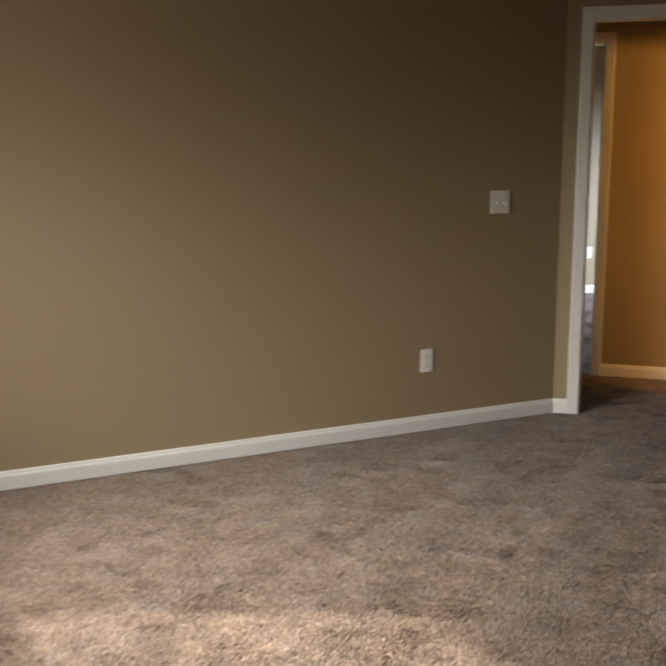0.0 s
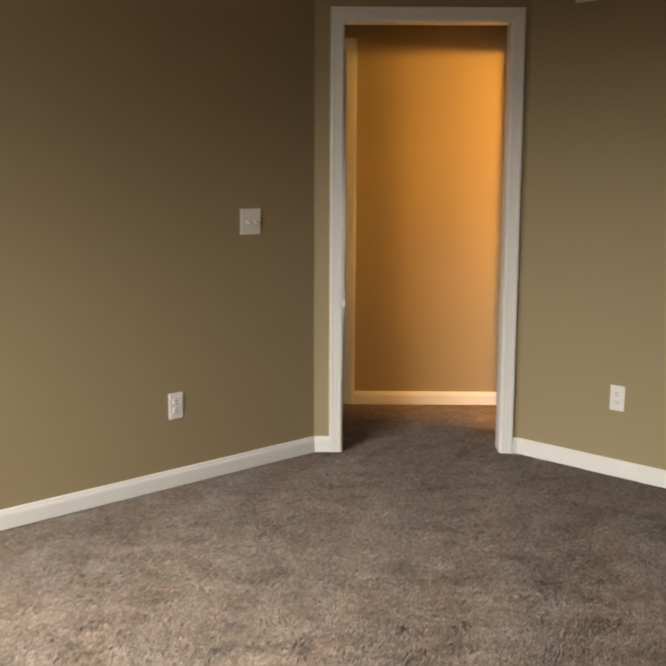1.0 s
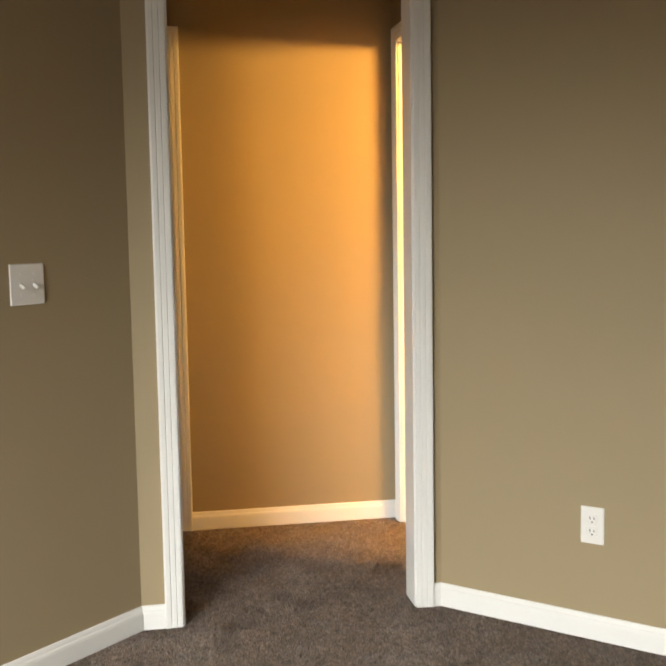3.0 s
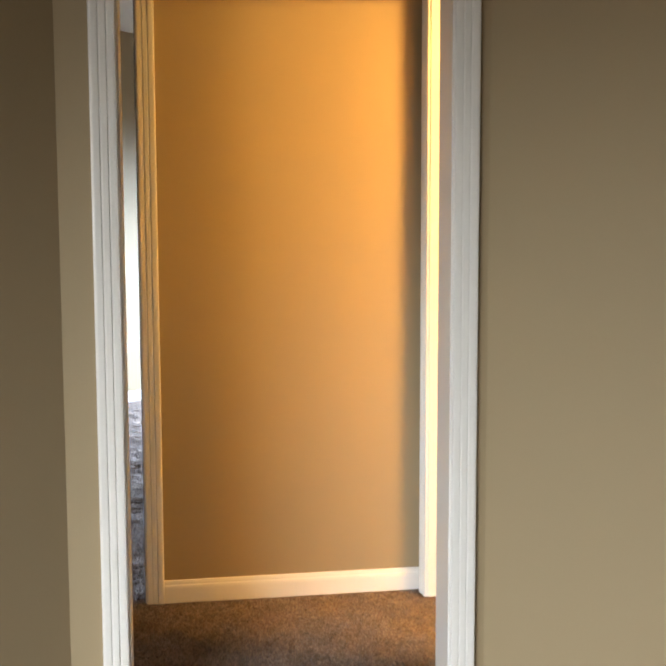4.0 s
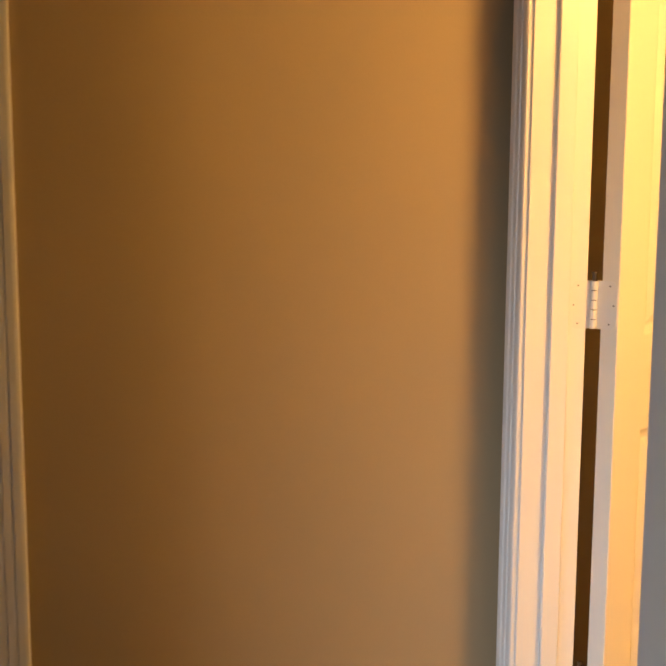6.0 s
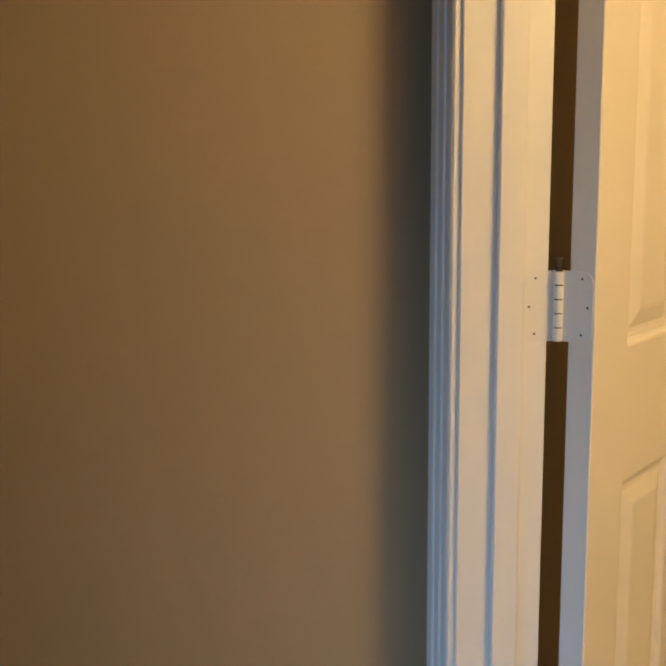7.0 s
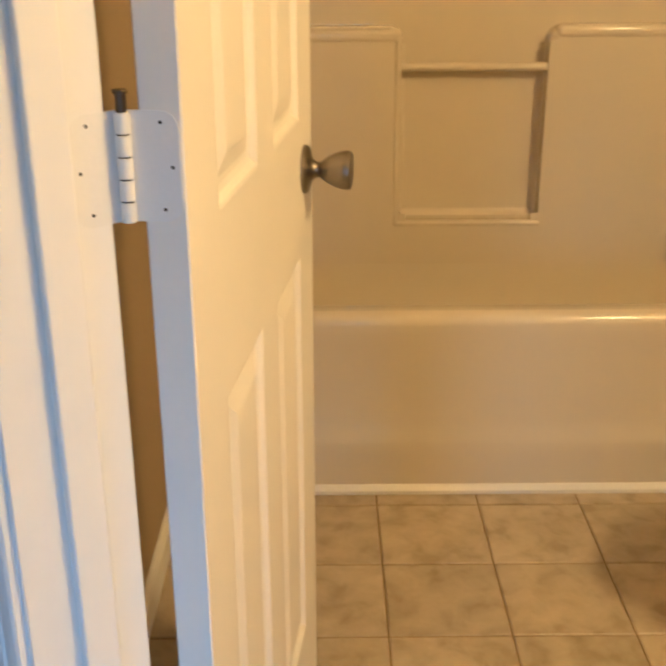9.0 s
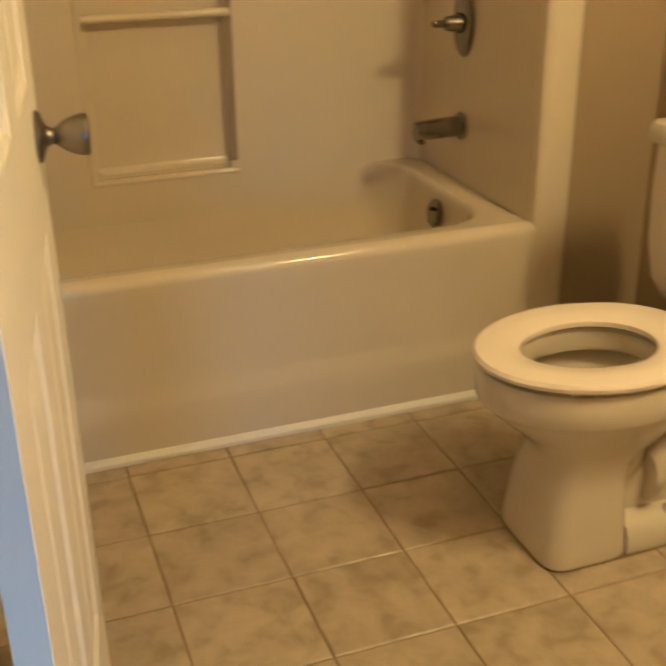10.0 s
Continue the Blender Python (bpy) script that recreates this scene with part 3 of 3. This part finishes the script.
def bathtub():
    """A moulded tub: apron, rolled rim, basin and drain fittings."""
    ob = thing("bathtub", BATH, "glossy almond moulded bathtub with a plain stepped apron", "bathtub")
    x0, x1, y0, y1, zr = -0.362, 1.135, TUB_U, 3.225, 0.446
    bm = bmesh.new()
    prof = [(y0 + 0.004, 0.0), (y0 + 0.001, 0.10), (y0 + 0.0, 0.128), (y0 + 0.002, 0.140), (y0 + 0.006, 0.155), (y0 + 0.0095, 0.170), (y0 + 0.011, 0.185), (y0 + 0.009, 0.30), (y0 + 0.005, 0.40), (y0 + 0.001, 0.425), (y0 + 0.004, 0.440), (y0 + 0.014, 0.449),
            (y0 + 0.030, 0.452), (y0 + 0.030, 0.40), (y0 + 0.045, 0.0)]
    extrude(bm, prof, x0, x1 + 0.008, lambda p, end, s: (s, p[0], p[1]))
    part("apron", bm, FIBER, ob, "", True)
    # rim and basin from rounded rectangles
    def rr(ax, bx, ay, by, z, r, n=15):
        out = []
        for cx, cy, a0 in ((bx - r, by - r, 0), (ax + r, by - r, 90), (ax + r, ay + r, 180), (bx - r, ay + r, 270)):
            for k in range(n):
                a = radians(a0 + 90 * k / (n - 1))
                out.append((cx + r * math.cos(a), cy + r * math.sin(a), z))
        return out
    bm = bmesh.new()
    rings = [rr(x0, x1 + 0.006, y0 + 0.022, y1 + 0.03, zr + 0.001, 0.004), rr(x0 + 0.07, x1 - 0.060, y0 + 0.075, y1 + 0.014, zr + 0.002, 0.13),
             rr(x0 + 0.078, x1 - 0.064, y0 + 0.082, y1 + 0.0025, zr - 0.001, 0.14), rr(x0 + 0.084, x1 - 0.069, y0 + 0.088, y1 + 0.0006, zr - 0.007, 0.14), rr(x0 + 0.089, x1 - 0.073, y0 + 0.092, y1 + 0.0003, zr - 0.018, 0.142)]
    for k in range(1, 17):
        t = k / 16
        d = zr - 0.018 - t * 0.318
        back = 0.0003 - 1.1 * max(0.0, 0.36 - d) ** 2
        soft = max(0.0, 0.24 - d) ** 2
        rings.append(rr(x0 + 0.089 + 0.03 * t + 4.5 * soft, x1 - 0.073 - 0.035 * t - 2.2 * soft, y0 + 0.092 + 0.022 * t + 1.6 * soft, y1 + back, d, 0.142 + 0.02 * t))
    rings.append(rr(x0 + 0.27, x1 - 0.19, y0 + 0.18, y1 - 0.20, 0.097, 0.12))
    vs = loft(bm, rings, False)
    bm.faces.new(vs[-1])
    part("basin", bm, FIBER, ob, "", True)
    bm = bmesh.new()
    fl = [(-0.002, 0.0), (0.020, 0.0), (0.021, 0.010), (0.015, 0.019), (0.006, 0.024), (-0.002, 0.025)]
    extrude(bm, fl, x0, x1 + 0.10, lambda p, end, s: (s, y0 + 0.012 - p[0], p[1]))
    part("base_trim", bm, CAULK, ob, "white trim strip along the floor", True)
    oy = 2.885
    bm = bmesh.new()
    lathe(bm, [(0.001, 0), (0.040, 0), (0.040, 0.005), (0.034, 0.012), (0.001, 0.014)], Matrix.Translation((x1 - 0.083, oy + 0.02, 0.375)) @ Matrix.Rotation(radians(-80), 4, "Y"), 28)
    ov = part("overflow_plate", bm, CHROME, ob, "chrome overflow plate", True)
    bm = bmesh.new()
    block(bm, x1 - 0.108, x1 - 0.090, oy + 0.014, oy + 0.026, 0.385, 0.396, 0.004, 2)
    part("overflow_lever", bm, CHROME, ov)
    bm = bmesh.new()
    lathe(bm, [(0.001, 0), (0.03, 0), (0.03, 0.004), (0.001, 0.006)], Matrix.Translation((x1 - 0.30, oy, 0.0955)), 24)
    part("drain", bm, CHROME, ob)
    return ob


bathtub()


def tub_surround():
    ob = thing("tub_surround", BATH, "glossy almond moulded tub surround with a recessed niche", "tub surround")
    x0, x1, yb = -0.362, 1.135, 3.225
    # upper back sheet
    bm = bmesh.new()
    block(bm, x0 - 0.004, x1 + 0.02, yb + 0.072, yb + 0.10, 0.44, 2.0, 0.004, 2)
    part("back_panel", bm, FIBER, ob)
    # thick lower back with the notch cut into its top
    def corner(cx, cz, a0, a1, r, n=6):
        return [(cx + r * math.cos(radians(a0 + (a1 - a0) * k / n)), cz + r * math.sin(radians(a0 + (a1 - a0) * k / n))) for k in range(n + 1)]
    nl, nr, nb, tp = 0.186, 0.582, 0.474, 1.003
    pts = [(x0, 0.27), (x1 + 0.02, 0.27), (x1 + 0.02, tp)]
    pts += corner(nr + 0.04, tp - 0.04, 90, 180, 0.04)
    pts += corner(nr - 0.02, nb + 0.02, 0, -90, 0.02)
    pts += corner(nl + 0.02, nb + 0.02, -90, -180, 0.02)
    pts += corner(nl - 0.03, tp - 0.03, 0, 90, 0.03)
    pts += [(x0, tp)]
    bm = bmesh.new()
    lo = [bm.verts.new((x, yb, z)) for x, z in pts]
    hi = [bm.verts.new((x, yb + 0.076, z)) for x, z in pts]
    front = bm.faces.new(lo)
    rim = list(front.edges)
    for i in range(len(pts)):
        j = (i + 1) % len(pts)
        bm.faces.new((lo[i], lo[j], hi[j], hi[i]))
    bmesh.ops.bevel(bm, geom=rim, offset=0.020, segments=5, profile=0.5, affect="EDGES")
    bmesh.ops.triangulate(bm, faces=[f for f in bm.faces if len(f.verts) > 4])
    part("ledge_panel", bm, FIBER, ob, "", True)
    # rounded lips and coves round the niche
    def cove(name, pts2, a, b, place):
        bm = bmesh.new()
        extrude(bm, pts2, a, b, place)
        part(name, bm, FIBER, ob, "", True)
    yk = yb + 0.0735
    q = [(0.0, 0.0)] + [(0.026 - 0.026 * math.sin(radians(a)), 0.026 - 0.026 * math.cos(radians(a))) for a in range(0, 91, 15)]
    cove("niche_cove", q, nl + 0.012, nr - 0.012, lambda p, end, x: (x, yk - p[0], nb - 0.001 + p[1]))
    cove("niche_cove", q, nb + 0.012, tp - 0.05, lambda p, end, z: (nl - 0.001 + p[1], yk - p[0], z))
    cove("niche_cove", q, nb + 0.012, tp - 0.05, lambda p, end, z: (nr + 0.001 - p[1], yk - p[0], z))
    lip = [(0.011 * math.cos(radians(a)), 0.011 * math.sin(radians(a))) for a in range(0, 360, 24)]
    cove("niche_lip", lip, nl - 0.012, nr + 0.004, lambda p, end, x: (x, yb + 0.0080 + p[0], nb - 0.0105 + p[1]))
    cove("niche_lip", lip, nb - 0.012, tp - 0.02, lambda p, end, z: (nl - 0.0105 + p[1], yb + 0.0080 + p[0], z))
    # lip along the top of the ledge
    for a, b, dz in ((x0, nl + 0.002, -0.008), (nr + 0.016, x1 + 0.01, 0.003)):
        bm = bmesh.new()
        mm = Matrix.Translation(((a + b) / 2, yb + 0.0165, tp - 0.016 + dz))
        block(bm, -(b - a) / 2, (b - a) / 2, -0.021, 0.021, -0.020, 0.020, 0.0165, 5)
        bmesh.ops.transform(bm, matrix=mm, verts=bm.verts)
        part("ledge_lip", bm, FIBER, ob, "", True)
    # end panels with a front flange
    for s, x in ((1, x1), (-1, x0)):
        bm = bmesh.new()
        xa, xb = sorted((x, x + s * 0.03))
        block(bm, xa, xb, TUB_U + 0.02, yb + 0.09, 0.44, 2.0, 0.006, 2)
        part("end_panel", bm, FIBER, ob)
        if s > 0:
            bm = bmesh.new()
            fl = [(x + 0.001, TUB_U + 0.03), (x + 0.002, TUB_U + 0.010), (x + 0.012, TUB_U + 0.001), (x + 0.03, TUB_U - 0.001), (x + 0.075, TUB_U + 0.002), (x + 0.092, TUB_U + 0.006), (x + 0.100, TUB_U + 0.015), (x + 0.102, TUB_U + 0.03)]
            extrude(bm, fl, 0.0, 2.0, lambda p, end, z: (p[0], p[1], z))
            part("front_flange", bm, FIBER, ob, "", True)
    # cove at the inner corner
    bm = bmesh.new()
    cv = [(x1 + 0.002, yb + 0.002)] + [(x1 - 0.035 + 0.035 * math.cos(radians(a)), yb - 0.035 + 0.035 * math.sin(radians(a))) for a in range(0, 91, 15)]
    extrude(bm, cv, 0.44, tp - 0.02, lambda p, end, z: (p[0], p[1], z))
    part("corner_cove", bm, FIBER, ob, "", True)
    # towel bar across the niche
    bm = bmesh.new()
    lathe(bm, [(0.001, 0), (0.0115, 0), (0.0115, nr - nl + 0.006), (0.001, nr - nl + 0.006)], Matrix.Translation((nl - 0.003, yb + 0.022, 0.897)) @ Matrix.Rotation(radians(90), 4, "Y"), 20)
    part("grab_bar", bm, FIBER, ob, "almond moulded bar", True)
    return ob


tub_surround()


def tub_faucet():
    x1, y = 1.133, 2.935
    spout = thing("tub_spout", BATH @ pose(x1, y, 0.605), "chrome tub spout on the surround's end wall", "tub spout")
    bm = bmesh.new()
    rings = []
    for k in range(11):
        t = k / 10
        r = 0.028 - 0.003 * t
        zc, xx = -0.004 * t ** 2, -0.135 * t
        rings.append([(xx, r * math.cos(a) * 0.92, zc + r * math.sin(a) * (1.0 if math.sin(a) > 0 else 1.0 + 0.12 * t)) for a in (2 * math.pi * i / 20 for i in range(20))])
    loft(bm, rings)
    part("body", bm, CHROME, spout, "", True)
    bm = bmesh.new()
    lathe(bm, [(0.001, 0), (0.037, 0), (0.037, 0.004), (0.031, 0.008)], Matrix.Rotation(radians(-90), 4, "Y"), 28)
    part("collar", bm, CHROME, spout, "", True)
    bm = bmesh.new()
    lathe(bm, [(0.001, 0.02), (0.0125, 0.02), (0.0125, 0.0), (0.001, 0.0)], Matrix.Translation((-0.118, 0, -0.038)), 16)
    part("outlet_ring", bm, CHROME, spout)
    valve = thing("shower_valve", BATH @ pose(x1, y, 0.875), "chrome shower valve with a lever handle", "shower valve")
    bm = bmesh.new()
    mm = Matrix.Rotation(radians(-90), 4, "Y") @ Matrix.Diagonal((1.42, 0.86, 1, 1))
    lathe(bm, [(0.001, 0), (0.062, 0), (0.062, 0.003), (0.055, 0.010), (0.034, 0.014), (0.001, 0.015)], mm, 36)
    part("escutcheon", bm, CHROME, valve, "", True)
    bm = bmesh.new()
    lathe(bm, [(0.001, 0.012), (0.026, 0.012), (0.026, 0.022), (0.021, 0.034), (0.019, 0.052), (0.016, 0.058), (0.001, 0.060)], Matrix.Rotation(radians(-90), 4, "Y"), 24)
    part("hub", bm, CHROME, valve, "", True)
    bm = bmesh.new()
    block(bm, -0.095, -0.040, -0.010, 0.010, -0.008, 0.010, 0.007, 3)
    part("lever", bm, CHROME, valve, "", True)


tub_faucet()


def toilet():
    """Faces -v: local x points from tank to bowl front, y across, z up; origin below the wall."""
    ob = thing("toilet", BATH @ pose(1.426, 1.934, 0, 0, 0, 180) @ Matrix.Diagonal((1.0, 0.965, 1.062, 1.0)), "white two-piece toilet with a round open seat and no lid down", "toilet")
    N = 40

    def egg(cx, a_f, a_b, b, z, sq=2.0):
        out = []
        for k in range(N):
            t = 2 * math.pi * k / N
            c, s = math.cos(t), math.sin(t)
            c = math.copysign(abs(c) ** (2 / sq), c)
            s = math.copysign(abs(s) ** (2 / sq), s)
            out.append((cx + (a_f if c > 0 else a_b) * c, b * s, z))
        return out

    def rbox(x0, x1, b, z, r=0.035, n=6):
        out = []
        for cx, cy, a0 in ((x1 - r, b - r, 0), (x0 + r, b - r, 90), (x0 + r, -b + r, 180), (x1 - r, -b + r, 270)):
            for k in range(n):
                a = radians(a0 + 90 * k / (n - 1))
                out.append((cx + r * math.cos(a), cy + r * math.sin(a), z))
        return out
    bm = bmesh.new()
    rings = [egg(0.545, 0.086, 0.105, 0.119, 0.0045, 5.0), egg(0.545, 0.088, 0.105, 0.121, 0.010, 5.0), egg(0.545, 0.084, 0.103, 0.117, 0.035, 5.0), egg(0.545, 0.078, 0.10, 0.113, 0.09, 4.6), egg(0.543, 0.075, 0.10, 0.109, 0.135, 4.0),
             egg(0.54, 0.074, 0.105, 0.104, 0.165, 3.4), egg(0.53, 0.083, 0.12, 0.102, 0.195, 2.8), egg(0.51, 0.112, 0.15, 0.112, 0.225, 2.4), egg(0.505, 0.150, 0.19, 0.130, 0.254, 2.2), egg(0.50, 0.190, 0.22, 0.149, 0.282, 2.1), egg(0.499, 0.212, 0.25, 0.158, 0.300, 2.0), egg(0.499, 0.219, 0.25, 0.163, 0.312, 2.0),
             egg(0.499, 0.223, 0.25, 0.166, 0.3155, 2.0), egg(0.499, 0.233, 0.25, 0.175, 0.318, 2.0), egg(0.499, 0.236, 0.25, 0.178, 0.324, 2.0), egg(0.499, 0.236, 0.25, 0.178, 0.368, 2.0), egg(0.499, 0.230, 0.245, 0.172, 0.379, 2.0),
             egg(0.499, 0.175, 0.14, 0.120, 0.382, 2.0), egg(0.499, 0.169, 0.133, 0.114, 0.376, 2.0), egg(0.499, 0.167, 0.131, 0.112, 0.345, 2.0), egg(0.499, 0.170, 0.134, 0.115, 0.338, 2.0), egg(0.499, 0.198, 0.155, 0.143, 0.336, 2.0), egg(0.498, 0.203, 0.160, 0.148, 0.325, 2.0), egg(0.492, 0.172, 0.14, 0.122, 0.27, 2.0),
             egg(0.475, 0.13, 0.11, 0.090, 0.22, 2.0), egg(0.455, 0.10, 0.09, 0.070, 0.16, 2.0), egg(0.43, 0.06, 0.06, 0.045, 0.10, 2.0)]
    loft(bm, rings)
    part("bowl", bm, CHINA, ob, "glazed white china bowl and pedestal", True)
    # water level; its near-black colour also stands for the shade inside the bowl
    bm = bmesh.new()
    loft(bm, [egg(0.465, 0.105, 0.090, 0.073, 0.172), egg(0.470, 0.120, 0.100, 0.082, 0.196)])
    part("water", bm, WATER_DARK, ob, "still water in the bowl, coloured dark for the shade there")
    # dark strip stands in for the shadow gap between pedestal and tiles
    bm = bmesh.new()
    loft(bm, [egg(0.545, 0.084, 0.30, 0.117, 0.0, 5.0), egg(0.545, 0.084, 0.30, 0.117, 0.0046, 5.0)])
    part("base_shade_strip", bm, GROUT, ob, "dark strip in place of the shaded gap under the pedestal")
    # trapway bulge on both sides of the pedestal
    for s in (-1, 1):
        bm = bmesh.new()
        rings = []
        for k in range(13):
            t = k / 12
            x = 0.40 - 0.24 * t
            z = 0.14 + 0.085 * math.sin(t * math.pi) - 0.04 * t
            r = 0.05 - 0.006 * t
            rings.append([(x, s * 0.075 + r * 0.75 * math.cos(a), z + r * math.sin(a)) for a in (2 * math.pi * i / 14 for i in range(14))])
        loft(bm, rings)
        part("trapway", bm, CHINA, ob, "", True)
        bm = bmesh.new()
        foot = [(0.02, 0.0045), (0.115, 0.0045), (0.117, 0.012), (0.113, 0.040), (0.104, 0.056), (0.088, 0.066), (0.064, 0.074), (0.02, 0.076)]
        extrude(bm, foot, 0.17, 0.455, lambda p, end, x, s=s: (x, s * p[0], p[1]))
        ft = part("foot", bm, CHINA, ob, "", True)
        bm = bmesh.new()
        lathe(bm, [(0.001, 0.0), (0.014, 0.0), (0.014, 0.010), (0.010, 0.020), (0.001, 0.023)], Matrix.Translation((0.345, s * 0.090, 0.0615)), 16)
        part("bolt_cap", bm, SEAT, ft, "", True)
    bm = bmesh.new()
    loft(bm, [rbox(0.12, 0.47, 0.068, 0.0), rbox(0.13, 0.47, 0.066, 0.10), rbox(0.12, 0.36, 0.070, 0.22), rbox(0.08, 0.31, 0.095, 0.31)])
    part("rear_column", bm, CHINA, ob, "", True)
    # rear shelf under the tank
    bm = bmesh.new()
    block(bm, 0.05, 0.31, -0.10, 0.10, 0.30, 0.378, 0.02, 3)
    part("tank_shelf", bm, CHINA, ob, "", True)
    # seat ring
    bm = bmesh.new()
    def ring(f, k, b, z):
        return [(x, y * (1.0 + 0.10 * max(0.0, (0.40 - x) / 0.13)), z) for x, y, z in egg(0.503, f, k, b, z, 2.0)]
    rings = [ring(0.232, 0.222, 0.180, 0.3895), ring(0.240, 0.228, 0.187, 0.394), ring(0.241, 0.229, 0.188, 0.401), ring(0.236, 0.225, 0.183, 0.4075),
             egg(0.503, 0.205, 0.190, 0.152, 0.410), egg(0.503, 0.158, 0.132, 0.112, 0.407), egg(0.503, 0.150, 0.124, 0.104, 0.401), egg(0.503, 0.150, 0.124, 0.104, 0.391)]
    vs = loft(bm, rings, False)
    for i in range(N):
        j = (i + 1) % N
        bm.faces.new((vs[-1][i], vs[-1][j], vs[0][j], vs[0][i]))
    part("seat", bm, SEAT, ob, "cream plastic seat ring", True)
    for x, y in ((0.62, 0.13), (0.62, -0.13), (0.37, 0.135), (0.37, -0.135)):
        bm = bmesh.new()
        block(bm, x - 0.012, x + 0.012, y - 0.008, y + 0.008, 0.378, 0.394, 0.003, 1)
        part("seat_bumper", bm, SEAT, ob)
    for s in (-1, 1):
        bm = bmesh.new()
        block(bm, 0.222, 0.262, s * 0.075 - 0.018, s * 0.075 + 0.018, 0.378, 0.410, 0.008, 3)
        part("seat_hinge", bm, SEAT, ob, "", True)
    # tank and its cover
    bm = bmesh.new()
    loft(bm, [rbox(0.102, 0.207, 0.185, 0.376, 0.05), rbox(0.080, 0.224, 0.222, 0.390, 0.05), rbox(0.066, 0.237, 0.246, 0.425, 0.05), rbox(0.060, 0.244, 0.259, 0.50, 0.05), rbox(0.058, 0.248, 0.260, 0.60, 0.05), rbox(0.057, 0.250, 0.252, 0.695, 0.05)])
    part("tank", bm, CHINA, ob, "", True)
    bm = bmesh.new()
    loft(bm, [rbox(0.052, 0.260, 0.254, 0.6955), rbox(0.048, 0.264, 0.259, 0.701), rbox(0.048, 0.264, 0.259, 0.724), rbox(0.054, 0.258, 0.252, 0.733), rbox(0.082, 0.232, 0.215, 0.737)])
    part("tank_lid", bm, CHINA, ob, "", True)
    bm = bmesh.new()
    block(bm, 0.247, 0.264, 0.12, 0.19, 0.645, 0.662, 0.006, 2)
    part("flush_lever", bm, CHROME, ob, "", True)
    return ob


toilet()

# ---- bathroom floor tiles, 0.2365 m square ----
bm = bmesh.new()
prism(bm, ((0.640, 0.2), (0.640, 1.15), (0.714, 1.242), uv(BU1, BV0), uv(BU1, BV1), uv(RUO, BV1), (0.714, -0.069)), -0.029, -0.0035)
bath_floor = tagged(part("floor_bathroom", bm, GROUT), "bathroom floor bed with brown grout joints", "floor", kind="structure")
T, G = 0.2365, 0.0036
bm = bmesh.new()
h, bv = (T - G) / 2, 0.0025
ring = lambda s, z: [(s, s, z), (-s, s, z), (-s, -s, z), (s, -s, z)]
loft(bm, [ring(h, -0.004), ring(h, -0.0022), ring(h - bv, -0.0004)])
tile_ob = part("tile", bm, TILE, bath_floor)
tile_mesh = tile_ob.data
tu, tv = 2.235, 0.0955
spots = []
for i in range(-8, 2):
    for j in range(-3, 7):
        cu, cv = tu + (i + 0.5) * T, tv + (j + 0.5) * T
        x, y = uv(cu, cv)
        if cu > TUB_U + 0.1 or cv > BV1 - 0.05 or cv < BV0 - 0.05 or x < 0.80 or cu < RUO + 0.05:
            continue
        spots.append((x, y))
for k, (x, y) in enumerate(spots):
    ob = tile_ob if k == 0 else new("tile", tile_mesh)
    ob.parent = bath_floor
    ob.matrix_world = pose(x, y, random.uniform(-0.0003, 0.0003), random.uniform(-0.1, 0.1), random.uniform(-0.1, 0.1), -45 + random.choice((0, 90, 180, 270)))
# threshold strip between carpet and tiles
bm = bmesh.new()
block(bm, 0.645, 0.685, BY0, BY1, -0.004, 0.006, 0.003, 2)
tagged(part("threshold", bm, NICKEL), "metal carpet strip in the bathroom doorway", "threshold", kind="structure")
